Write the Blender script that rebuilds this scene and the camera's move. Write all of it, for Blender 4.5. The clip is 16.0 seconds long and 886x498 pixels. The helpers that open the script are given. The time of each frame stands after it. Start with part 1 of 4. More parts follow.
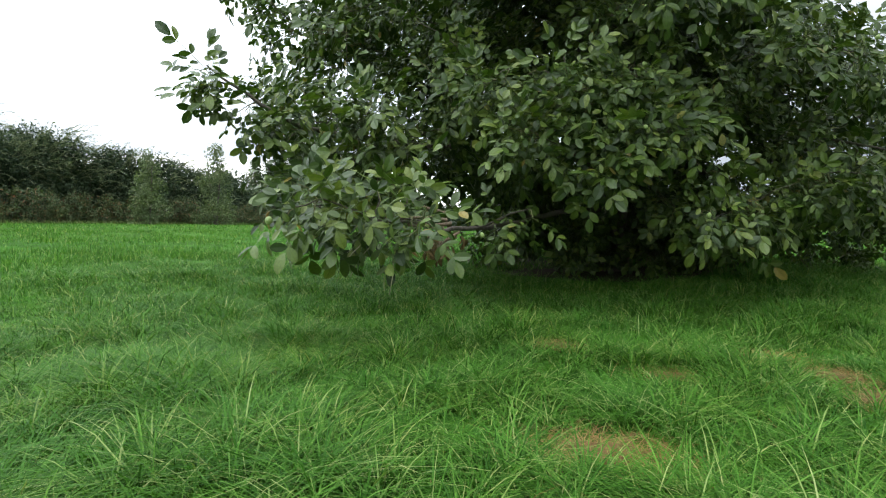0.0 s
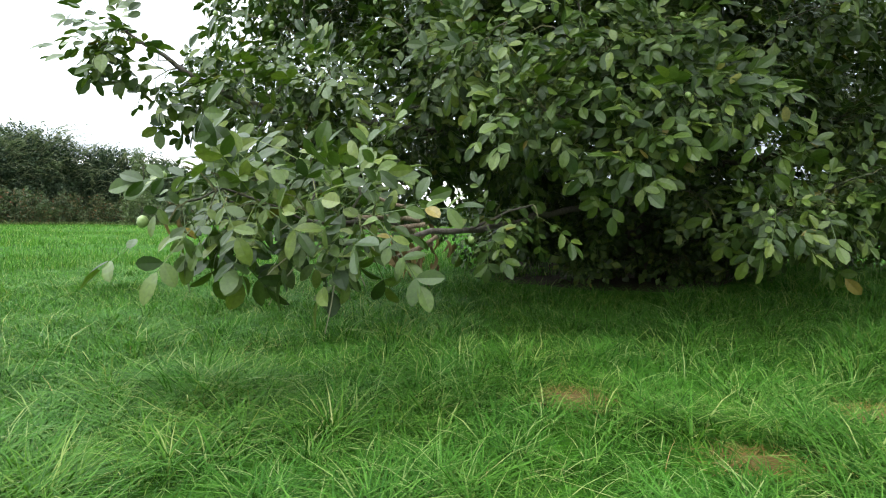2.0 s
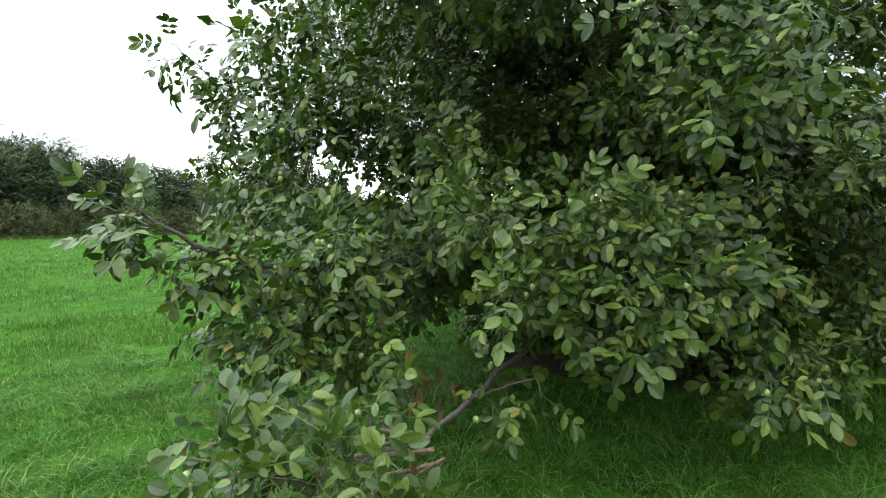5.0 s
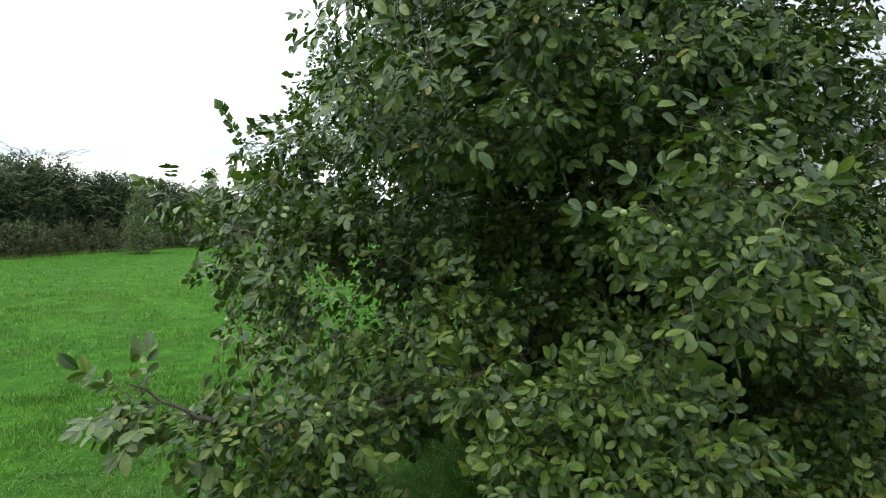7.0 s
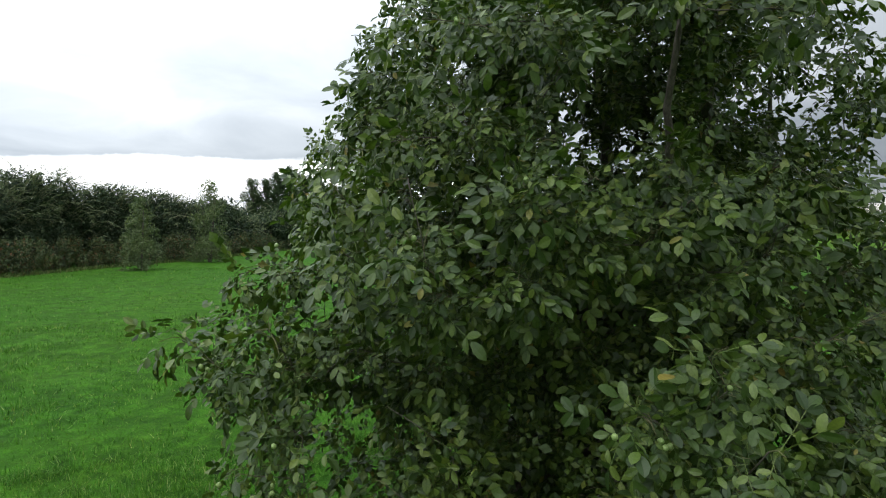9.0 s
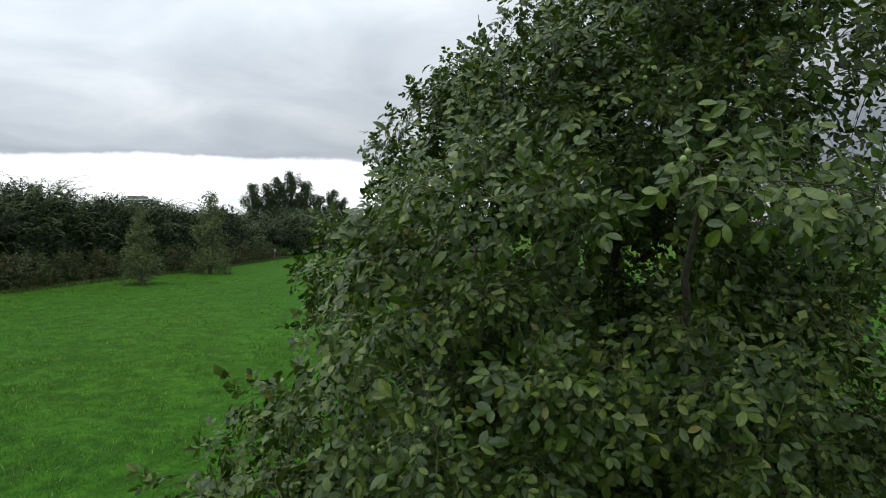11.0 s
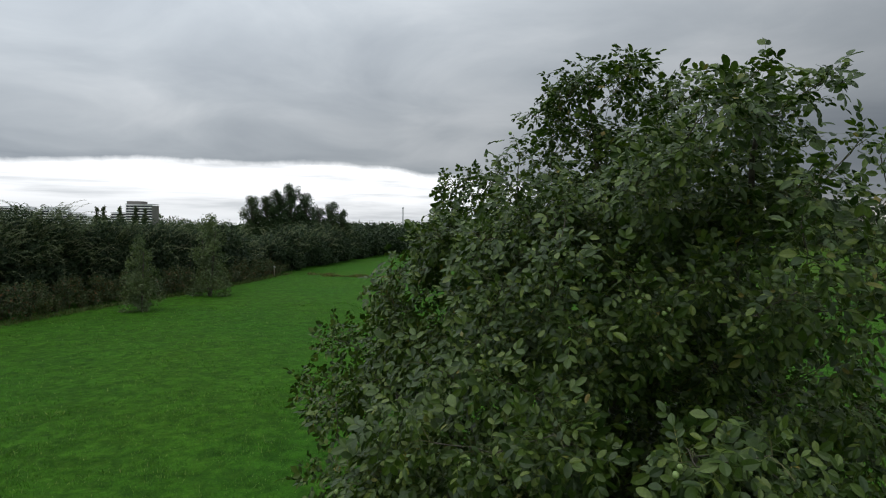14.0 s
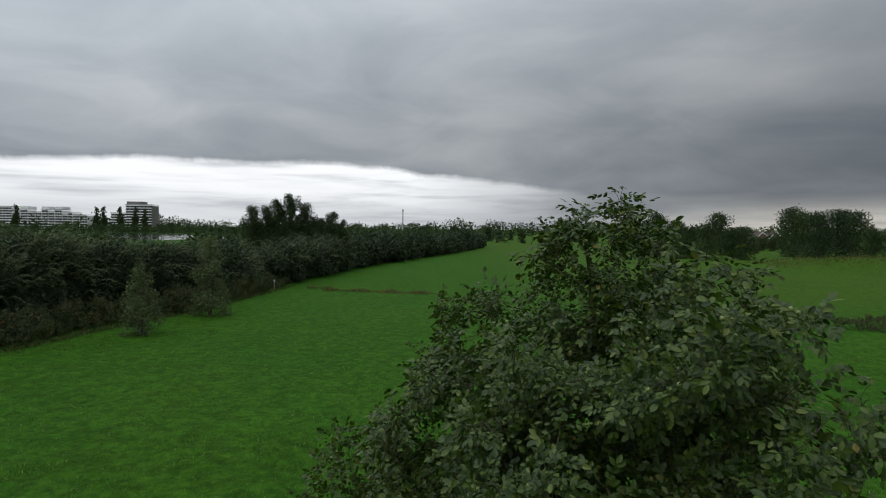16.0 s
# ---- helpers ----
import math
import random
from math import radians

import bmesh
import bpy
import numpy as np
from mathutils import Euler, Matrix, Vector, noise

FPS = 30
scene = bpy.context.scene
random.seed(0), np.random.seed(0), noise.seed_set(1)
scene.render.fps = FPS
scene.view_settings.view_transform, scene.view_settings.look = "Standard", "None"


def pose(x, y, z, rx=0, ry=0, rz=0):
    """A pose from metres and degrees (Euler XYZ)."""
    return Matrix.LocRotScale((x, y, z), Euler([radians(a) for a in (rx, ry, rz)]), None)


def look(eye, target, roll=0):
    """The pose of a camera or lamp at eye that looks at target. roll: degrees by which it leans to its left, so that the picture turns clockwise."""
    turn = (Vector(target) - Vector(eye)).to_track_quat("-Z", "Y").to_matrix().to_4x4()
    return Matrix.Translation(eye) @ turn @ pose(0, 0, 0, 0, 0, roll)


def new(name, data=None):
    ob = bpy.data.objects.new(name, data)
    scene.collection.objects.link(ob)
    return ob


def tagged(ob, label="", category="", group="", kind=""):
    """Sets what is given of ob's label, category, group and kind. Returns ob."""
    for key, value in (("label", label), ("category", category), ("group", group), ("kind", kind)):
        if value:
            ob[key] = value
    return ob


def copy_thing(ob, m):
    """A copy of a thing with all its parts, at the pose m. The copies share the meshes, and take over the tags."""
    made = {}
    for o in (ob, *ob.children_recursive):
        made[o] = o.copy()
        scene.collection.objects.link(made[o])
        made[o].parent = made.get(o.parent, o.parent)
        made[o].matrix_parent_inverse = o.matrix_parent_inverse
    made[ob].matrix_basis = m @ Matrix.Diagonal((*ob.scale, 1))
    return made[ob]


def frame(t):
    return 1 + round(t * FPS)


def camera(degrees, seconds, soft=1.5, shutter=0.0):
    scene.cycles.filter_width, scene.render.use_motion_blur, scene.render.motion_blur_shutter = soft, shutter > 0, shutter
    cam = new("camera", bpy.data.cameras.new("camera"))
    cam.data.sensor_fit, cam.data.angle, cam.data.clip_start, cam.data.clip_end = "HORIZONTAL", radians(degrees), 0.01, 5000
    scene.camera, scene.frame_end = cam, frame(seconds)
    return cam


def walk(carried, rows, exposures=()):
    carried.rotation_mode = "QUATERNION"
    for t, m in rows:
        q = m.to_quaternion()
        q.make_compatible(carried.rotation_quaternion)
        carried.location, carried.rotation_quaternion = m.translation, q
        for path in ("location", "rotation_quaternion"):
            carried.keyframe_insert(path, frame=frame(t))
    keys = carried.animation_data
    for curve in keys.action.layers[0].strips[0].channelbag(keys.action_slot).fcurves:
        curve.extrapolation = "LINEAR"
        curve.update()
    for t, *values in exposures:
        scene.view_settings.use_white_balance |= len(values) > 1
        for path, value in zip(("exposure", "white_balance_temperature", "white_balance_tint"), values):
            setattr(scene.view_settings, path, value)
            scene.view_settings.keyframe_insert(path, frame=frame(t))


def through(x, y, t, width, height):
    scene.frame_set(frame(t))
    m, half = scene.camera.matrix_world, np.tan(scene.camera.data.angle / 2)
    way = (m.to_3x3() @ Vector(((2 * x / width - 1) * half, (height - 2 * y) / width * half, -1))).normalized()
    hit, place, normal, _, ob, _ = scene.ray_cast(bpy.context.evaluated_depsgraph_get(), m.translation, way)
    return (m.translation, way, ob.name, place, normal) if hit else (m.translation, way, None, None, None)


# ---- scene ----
cam = camera(75.0, 16.0, soft=1.1)
PATH = [
    (0, (0.037, 0.046, 1.067), (0.027, 2.045, 0.991), 0.6),
    (0.5, (0.169, 0.382, 1.054), (0.159, 2.38, 0.979), 0.5),
    (1, (0.202, 0.707, 1.06), (0.192, 2.706, 0.986), 0.5),
    (1.5, (0.193, 0.953, 1.069), (0.182, 2.952, 0.993), 0.4),
    (2, (0.16, 1.033, 1.081), (0.148, 3.031, 1.004), 0.4),
    (2.5, (0.132, 1.019, 1.162), (0.121, 3.018, 1.085), 0.5),
    (3, (0.113, 0.997, 1.264), (0.103, 2.996, 1.186), 0.5),
    (3.5, (0.096, 0.984, 1.41), (0.086, 2.983, 1.333), 0.5),
    (3.7, (0.095, 0.986, 1.483), (0.085, 2.984, 1.401), 0.5),
    (5.8, (0.142, 0.951, 2.5), (0.128, 2.949, 2.412), 0.0),
    (6, (0.138, 0.943, 2.598), (0.126, 2.941, 2.51), -0.0),
    (6.5, (0.14, 0.914, 2.852), (0.128, 2.912, 2.766), -0.0),
    (7, (0.155, 0.902, 3.129), (0.143, 2.9, 3.04), -0.1),
    (7.5, (0.18, 0.906, 3.402), (0.168, 2.904, 3.315), -0.1),
    (8, (0.195, 0.91, 3.669), (0.184, 2.908, 3.584), 0.0),
    (8.5, (0.203, 0.934, 3.951), (0.192, 2.932, 3.868), 0.1),
    (9, (0.195, 0.955, 4.255), (0.185, 2.954, 4.175), 0.3),
    (11.3, (0.098, 1.108, 5.523), (0.088, 3.106, 5.441), 0.6),
    (11.5, (0.095, 1.114, 5.612), (0.086, 3.113, 5.538), 0.5),
    (12, (0.107, 1.146, 5.858), (0.098, 3.145, 5.784), 0.4),
    (12.5, (0.104, 1.175, 6.1), (0.095, 3.174, 6.025), 0.3),
    (13, (0.109, 1.208, 6.369), (0.098, 3.207, 6.293), 0.1),
    (13.5, (0.102, 1.169, 6.649), (0.093, 3.168, 6.577), 0.3),
    (14, (0.097, 1.075, 6.998), (0.089, 3.074, 6.926), 0.4),
    (14.5, (0.095, 1.046, 7.459), (0.087, 3.045, 7.386), 0.4),
    (15, (0.097, 1.029, 7.902), (0.088, 3.027, 7.829), 0.5),
    (15.5, (0.095, 0.983, 8.332), (0.087, 2.982, 8.261), 0.6),
    (16, (0.09, 0.956, 8.768), (0.083, 2.955, 8.697), 0.7),
]
EXPO = [(0.0, 1.56), (1.5, 1.92), (3.5, 2.06), (6.0, 1.64), (7.5, 1.32), (9.0, 0.95), (11.5, 0.43), (12.5, 0.3), (14.0, 0.0), (16.0, -0.27)]
walk(cam, [(t, look(eye, target, roll)) for t, eye, target, roll in PATH], EXPO)

# ------------------------------------------------------------------ light
def nodes_of(tree):
    tree.nodes.clear()
    return tree.nodes, tree.links


def math_node(nt, op, a, b=None, c=None, clamp=False):
    n = nt.nodes.new("ShaderNodeMath")
    n.operation, n.use_clamp = op, clamp
    for i, v in enumerate((a, b, c)):
        if v is None:
            continue
        if isinstance(v, (int, float)):
            n.inputs[i].default_value = v
        else:
            nt.links.new(v, n.inputs[i])
    return n.outputs[0]


def ramp(nt, fac, stops, mode="LINEAR"):
    n = nt.nodes.new("ShaderNodeValToRGB")
    n.color_ramp.interpolation = mode
    e = n.color_ramp.elements
    while len(e) < len(stops):
        e.new(0.5)
    for el, (p, col) in zip(e, stops):
        el.position = p
        el.color = (*col, 1) if isinstance(col, tuple) else (col, col, col, 1)
    nt.links.new(fac, n.inputs[0])
    return n.outputs[0]


def noise_node(nt, vec, scale, detail=4.0, rough=0.55, distortion=0.0):
    n = nt.nodes.new("ShaderNodeTexNoise")
    n.inputs["Scale"].default_value, n.inputs["Detail"].default_value = scale, detail
    n.inputs["Roughness"].default_value, n.inputs["Distortion"].default_value = rough, distortion
    if vec is not None:
        nt.links.new(vec, n.inputs["Vector"])
    return n.outputs["Fac"]


def mix_col(nt, fac, a, b, mode="MIX"):
    n = nt.nodes.new("ShaderNodeMix")
    n.data_type, n.blend_type = "RGBA", mode
    for sock, v in ((n.inputs[0], fac), (n.inputs[6], a), (n.inputs[7], b)):
        if isinstance(v, (int, float)):
            sock.default_value = v
        elif isinstance(v, tuple):
            sock.default_value = (*v, 1)
        else:
            nt.links.new(v, sock)
    return n.outputs[2]


def overcast_world():
    """A heavy layer of stratocumulus with a bright break low over the horizon ahead and to the left."""
    world = bpy.data.worlds.new("overcast_sky")
    world.use_nodes = True
    scene.world = world
    nt = world.node_tree
    nodes_of(nt)
    tc = nt.nodes.new("ShaderNodeTexCoord")
    sep = nt.nodes.new("ShaderNodeSeparateXYZ")
    nt.links.new(tc.outputs["Generated"], sep.inputs[0])
    dx, dy, dz = sep.outputs
    up = math_node(nt, "MAXIMUM", dz, 0.0)
    # the cloud deck, seen in perspective
    den = math_node(nt, "ADD", up, 0.20)
    comb = nt.nodes.new("ShaderNodeCombineXYZ")
    nt.links.new(math_node(nt, "DIVIDE", dx, den), comb.inputs[0])
    nt.links.new(math_node(nt, "DIVIDE", dy, den), comb.inputs[1])
    deck = noise_node(nt, comb.outputs[0], 0.50, 3.0, 0.5, 0.3)
    fine = noise_node(nt, comb.outputs[0], 1.5, 6.0, 0.55, 0.5)
    both = math_node(nt, "ADD", math_node(nt, "MULTIPLY", deck, 0.68), math_node(nt, "MULTIPLY", fine, 0.32))
    dark = ramp(nt, both, [(0.36, (0.326, 0.367, 0.418)), (0.50, (0.502, 0.547, 0.593)), (0.64, (0.752, 0.788, 0.823))])
    # the deck is thickest just over the break and grows lighter overhead and to the left
    lift = ramp(nt, up, [(0.0, 0.66), (0.10, 0.60), (0.17, 0.66), (0.34, 1.0), (0.6, 1.7), (1.0, 2.1)])
    deck_col = mix_col(nt, 1.0, dark, lift, "MULTIPLY")
    side = math_node(nt, "MULTIPLY_ADD", dx, -0.64, 1.13)
    side_rgb = nt.nodes.new("ShaderNodeCombineColor")
    for i in range(3):
        nt.links.new(side, side_rgb.inputs[i])
    deck_col = mix_col(nt, 1.0, deck_col, side_rgb.outputs[0], "MULTIPLY")
    # the break: long thin streaks between the deck's edge and the skyline
    flat = nt.nodes.new("ShaderNodeCombineXYZ")
    nt.links.new(math_node(nt, "MULTIPLY", dx, 2.2), flat.inputs[0])
    nt.links.new(math_node(nt, "MULTIPLY", dz, 26.0), flat.inputs[1])
    streak = noise_node(nt, flat.outputs[0], 1.6, 5.0, 0.55, 0.2)
    edge = noise_node(nt, tc.outputs["Generated"], 7.0, 5.0, 0.6, 0.3)
    wob = math_node(nt, "MULTIPLY_ADD", edge, 0.036, -0.018)
    # the upper rim bows and falls towards the right
    rim = math_node(nt, "MULTIPLY_ADD", dx, -0.10, 0.090)
    rim = math_node(nt, "SUBTRACT", rim, math_node(nt, "MULTIPLY", math_node(nt, "MULTIPLY", dx, dx), 0.16))
    under = math_node(nt, "SUBTRACT", math_node(nt, "ADD", rim, wob), dz)
    open_rim = math_node(nt, "MULTIPLY_ADD", under, 110.0, 0.5, clamp=True)
    thin = ramp(nt, streak, [(0.36, 0.45), (0.50, 0.9), (0.58, 1.0)])
    low = ramp(nt, up, [(0.0, 0.45), (0.03, 0.60), (0.055, 0.92), (0.08, 1.0)])
    ahead = math_node(nt, "MULTIPLY_ADD", dx, -3.0, 0.84, clamp=True)
    amount = math_node(nt, "MULTIPLY", math_node(nt, "MULTIPLY", open_rim, thin), math_node(nt, "MULTIPLY", low, ahead))
    cloud = mix_col(nt, amount, deck_col, (1.25, 1.27, 1.30))
    # a faint yellowish gap low on the right
    gap = math_node(nt, "MULTIPLY", ramp(nt, up, [(0.0, 0.8), (0.018, 0.9), (0.04, 0.25), (0.06, 0.0)]), math_node(nt, "MULTIPLY_ADD", dx, 3.0, -0.6, clamp=True))
    cloud = mix_col(nt, math_node(nt, "MULTIPLY", gap, thin), cloud, (0.80, 0.76, 0.68))
    bg = nt.nodes.new("ShaderNodeBackground")
    nt.links.new(cloud, bg.inputs[0])
    bg.inputs[1].default_value = 1.0
    sky = nt.nodes.new("ShaderNodeTexSky")
    sky.sky_type, sky.sun_disc = "NISHITA", False
    sky.sun_elevation, sky.sun_rotation = radians(75.6), radians(-130)
    bg2 = nt.nodes.new("ShaderNodeBackground")
    nt.links.new(sky.outputs[0], bg2.inputs[0])
    bg2.inputs[1].default_value = 0.05
    mixs = nt.nodes.new("ShaderNodeMixShader")
    mixs.inputs[0].default_value = 0.94
    nt.links.new(bg2.outputs[0], mixs.inputs[1])
    nt.links.new(bg.outputs[0], mixs.inputs[2])
    out = nt.nodes.new("ShaderNodeOutputWorld")
    nt.links.new(mixs.outputs[0], out.inputs[0])


overcast_world()
sun_data = bpy.data.lights.new("sun", "SUN")
sun_data.energy, sun_data.angle, sun_data.color = 0.45, radians(60), (1.0, 0.97, 0.92)
sun = new("sun", sun_data)
sun.matrix_world = look((-2.6, -2.2, 13.3), (0, 0, 0))


# -------------------------------------------------------------- materials
def principled(name, rough=0.6, metal=0.0, spec=0.4):
    mat = bpy.data.materials.new(name)
    mat.use_nodes = True
    nt = mat.node_tree
    nodes_of(nt)
    p = nt.nodes.new("ShaderNodeBsdfPrincipled")
    p.inputs["Roughness"].default_value, p.inputs["Metallic"].default_value = rough, metal
    p.inputs["Specular IOR Level"].default_value = spec
    out = nt.nodes.new("ShaderNodeOutputMaterial")
    nt.links.new(p.outputs[0], out.inputs[0])
    return mat, nt, p, out


def world_pos(nt):
    return nt.nodes.new("ShaderNodeNewGeometry").outputs["Position"]


def bump_of(nt, p, height, strength, distance):
    b = nt.nodes.new("ShaderNodeBump")
    b.inputs["Strength"].default_value, b.inputs["Distance"].default_value = strength, distance
    nt.links.new(height, b.inputs["Height"])
    nt.links.new(b.outputs[0], p.inputs["Normal"])


def leaf_mat(name, stops, through=0.25, rough=0.5, spec=0.35, patch=0.9, tone=None):
    """Foliage: a tint for each leaf, slow drifts of tone through the crown, light that comes through the blade."""
    mat, nt, p, out = principled(name, rough, 0.0, spec)
    geo = nt.nodes.new("ShaderNodeNewGeometry")
    info = nt.nodes.new("ShaderNodeObjectInfo")
    rnd = math_node(nt, "FRACT", math_node(nt, "ADD", geo.outputs["Random Per Island"], info.outputs["Random"]))
    col = ramp(nt, rnd, stops)
    n = noise_node(nt, geo.outputs["Position"], patch, 3.0)
    col = mix_col(nt, ramp(nt, n, [(0.35, 0.0), (0.65, 1.0)]), col, mix_col(nt, 1.0, col, tone or (1.15, 1.1, 0.75), "MULTIPLY"))
    vein = noise_node(nt, geo.outputs["Position"], 90.0, 2.0)
    col = mix_col(nt, 0.5, col, mix_col(nt, 1.0, col, ramp(nt, vein, [(0.3, 0.6), (0.7, 1.35)]), "MULTIPLY"))
    nt.links.new(col, p.inputs["Base Color"])
    if through:
        tr = nt.nodes.new("ShaderNodeBsdfTranslucent")
        nt.links.new(mix_col(nt, 1.0, col, (1.0, 1.25, 0.5), "MULTIPLY"), tr.inputs[0])
        m = nt.nodes.new("ShaderNodeMixShader")
        m.inputs[0].default_value = through
        nt.links.new(p.outputs[0], m.inputs[1])
        nt.links.new(tr.outputs[0], m.inputs[2])
        nt.links.new(m.outputs[0], out.inputs[0])
    return mat


def bark_mat(name, a, b, scale=9.0):
    mat, nt, p, out = principled(name, 0.85, 0.0, 0.2)
    pos = world_pos(nt)
    mp = nt.nodes.new("ShaderNodeMapping")
    mp.inputs["Scale"].default_value = (1.0, 1.0, 0.3)
    nt.links.new(pos, mp.inputs[0])
    n1 = noise_node(nt, mp.outputs[0], scale * 4, 6.0, 0.65)
    n2 = noise_node(nt, pos, scale * 0.35, 3.0)
    col = mix_col(nt, ramp(nt, n1, [(0.3, 0.0), (0.7, 1.0)]), a, b)
    col = mix_col(nt, ramp(nt, n2, [(0.5, 0.0), (0.75, 0.6)]), col, (0.10, 0.12, 0.06))
    nt.links.new(col, p.inputs["Base Color"])
    bump_of(nt, p, n1, 0.8, 0.02)
    return mat


def ground_mat():
    """Pasture: fine blade-scale speckle, tufts, broad drifts of tone, worn straw patches by the tree."""
    mat, nt, p, out = principled("pasture", 0.85, 0.0, 0.06)
    pos = world_pos(nt)
    speck = noise_node(nt, pos, 30.0, 4.0, 0.7)
    tuft = noise_node(nt, pos, 3.6, 5.0, 0.7, 0.4)
    clump = noise_node(nt, pos, 1.7, 4.0, 0.6, 0.3)
    broad = noise_node(nt, pos, 0.13, 4.0, 0.55)
    col = ramp(nt, tuft, [(0.34, (0.018, 0.068, 0.004)), (0.5, (0.028, 0.098, 0.006)), (0.66, (0.043, 0.124, 0.009))])
    col = mix_col(nt, 1.0, col, ramp(nt, clump, [(0.36, 0.70), (0.5, 0.96), (0.62, 1.18)]), "MULTIPLY")
    col = mix_col(nt, ramp(nt, broad, [(0.35, 0.0), (0.7, 0.6)]), col, mix_col(nt, 1.0, col, (1.55, 1.15, 1.0), "MULTIPLY"))
    # the far field on the right was cut earlier and has dried a little
    sep = nt.nodes.new("ShaderNodeSeparateXYZ")
    nt.links.new(pos, sep.inputs[0])
    cut = math_node(nt, "MULTIPLY", math_node(nt, "MULTIPLY_ADD", sep.outputs[1], 0.05, -2.4, clamp=True), math_node(nt, "MULTIPLY_ADD", sep.outputs[0], 0.06, -0.3, clamp=True))
    col = mix_col(nt, math_node(nt, "MULTIPLY", cut, 0.8), col, mix_col(nt, 1.0, col, (1.5, 1.0, 1.3), "MULTIPLY"))
    col = mix_col(nt, 0.8, col, mix_col(nt, 1.0, col, ramp(nt, speck, [(0.28, 0.4), (0.72, 1.6)]), "MULTIPLY"))
    nt.links.new(col, p.inputs["Base Color"])
    h = math_node(nt, "ADD", math_node(nt, "MULTIPLY", speck, 0.35), tuft)
    bump_of(nt, p, h, 0.7, 0.16)
    return mat


def plain_mat(name, a, b, scale, rough=0.7, bump=0.2, spec=0.3, metal=0.0, dist=0.02):
    mat, nt, p, out = principled(name, rough, metal, spec)
    pos = world_pos(nt)
    n1 = noise_node(nt, pos, scale, 5.0, 0.6)
    n2 = noise_node(nt, pos, scale * 7, 3.0, 0.6)
    f = math_node(nt, "ADD", math_node(nt, "MULTIPLY", n1, 0.65), math_node(nt, "MULTIPLY", n2, 0.35))
    nt.links.new(mix_col(nt, ramp(nt, f, [(0.35, 0.0), (0.65, 1.0)]), a, b), p.inputs["Base Color"])
    if bump:
        bump_of(nt, p, f, bump, dist)
    return mat


M_GROUND = ground_mat()
M_WALNUT = leaf_mat("walnut_leaf", [(0.0, (0.016, 0.036, 0.006)), (0.45, (0.036, 0.067, 0.010)), (0.8, (0.066, 0.106, 0.018)), (0.99, (0.096, 0.130, 0.024)), (1.0, (0.17, 0.13, 0.03))], 0.18, 0.44, 0.33, 0.9, (1.13, 1.09, 0.85))
M_BARK = bark_mat("walnut_bark", (0.036, 0.030, 0.024), (0.10, 0.086, 0.070))
M_TWIG = bark_mat("green_twig", (0.07, 0.075, 0.03), (0.13, 0.12, 0.055), 20.0)
M_SHOOT = bark_mat("pale_shoot", (0.15, 0.16, 0.085), (0.24, 0.235, 0.14), 20.0)
M_STUB = bark_mat("broken_wood", (0.11, 0.075, 0.05), (0.25, 0.185, 0.13), 20.0)
M_DEAD = leaf_mat("dead_leaf", [(0.0, (0.060, 0.040, 0.018)), (0.6, (0.110, 0.076, 0.032)), (1.0, (0.19, 0.14, 0.06))], 0.08, 0.7, 0.2)
M_NUT = plain_mat("green_husk", (0.13, 0.20, 0.06), (0.22, 0.29, 0.09), 60.0, 0.45, 0.2, 0.4, 0.0, 0.002)
M_GRASS = leaf_mat("grass_blade", [(0.0, (0.018, 0.066, 0.008)), (0.5, (0.045, 0.138, 0.016)), (0.84, (0.086, 0.202, 0.032)), (1.0, (0.24, 0.30, 0.12))], 0.26, 0.55, 0.08, 2.2, (1.24, 1.06, 0.95))
M_STRAW = leaf_mat("straw_blade", [(0.0, (0.10, 0.052, 0.019)), (0.6, (0.19, 0.108, 0.040)), (1.0, (0.28, 0.20, 0.09))], 0.15, 0.6, 0.3)
M_HEDGE = leaf_mat("hedge_leaf", [(0.0, (0.018, 0.034, 0.018)), (0.6, (0.032, 0.054, 0.028)), (1.0, (0.058, 0.084, 0.044))], 0.10, 0.6, 0.2, 0.35, (1.2, 1.15, 0.95))
M_SPRAY = leaf_mat("spray_leaf", [(0.0, (0.065, 0.098, 0.046)), (0.6, (0.105, 0.142, 0.070)), (1.0, (0.16, 0.19, 0.105))], 0.15, 0.55, 0.3, 0.5, (1.15, 1.05, 0.95))
M_YOUNG = leaf_mat("young_leaf", [(0.0, (0.055, 0.085, 0.035)), (0.6, (0.085, 0.120, 0.055)), (1.0, (0.12, 0.15, 0.08))], 0.2, 0.5, 0.35, 0.6)
M_BRAMBLE = leaf_mat("bramble_leaf", [(0.0, (0.030, 0.052, 0.020)), (0.6, (0.056, 0.084, 0.034)), (0.84, (0.084, 0.092, 0.042)), (1.0, (0.14, 0.060, 0.030))], 0.15, 0.55, 0.3, 0.5)
M_FARLEAF = leaf_mat("far_leaf", [(0.0, (0.028, 0.050, 0.022)), (0.6, (0.040, 0.068, 0.029)), (1.0, (0.058, 0.088, 0.038))], 0.1, 0.75, 0.1, 0.05, (1.3, 1.15, 0.9))
M_RUSH = leaf_mat("dry_sedge", [(0.0, (0.05, 0.075, 0.02)), (0.6, (0.10, 0.10, 0.035)), (1.0, (0.17, 0.14, 0.06))], 0.15, 0.6, 0.2)
M_VERGE = leaf_mat("verge_blade", [(0.0, (0.035, 0.075, 0.015)), (0.6, (0.065, 0.105, 0.028)), (0.9, (0.10, 0.12, 0.045)), (1.0, (0.15, 0.13, 0.06))], 0.15, 0.6, 0.2)
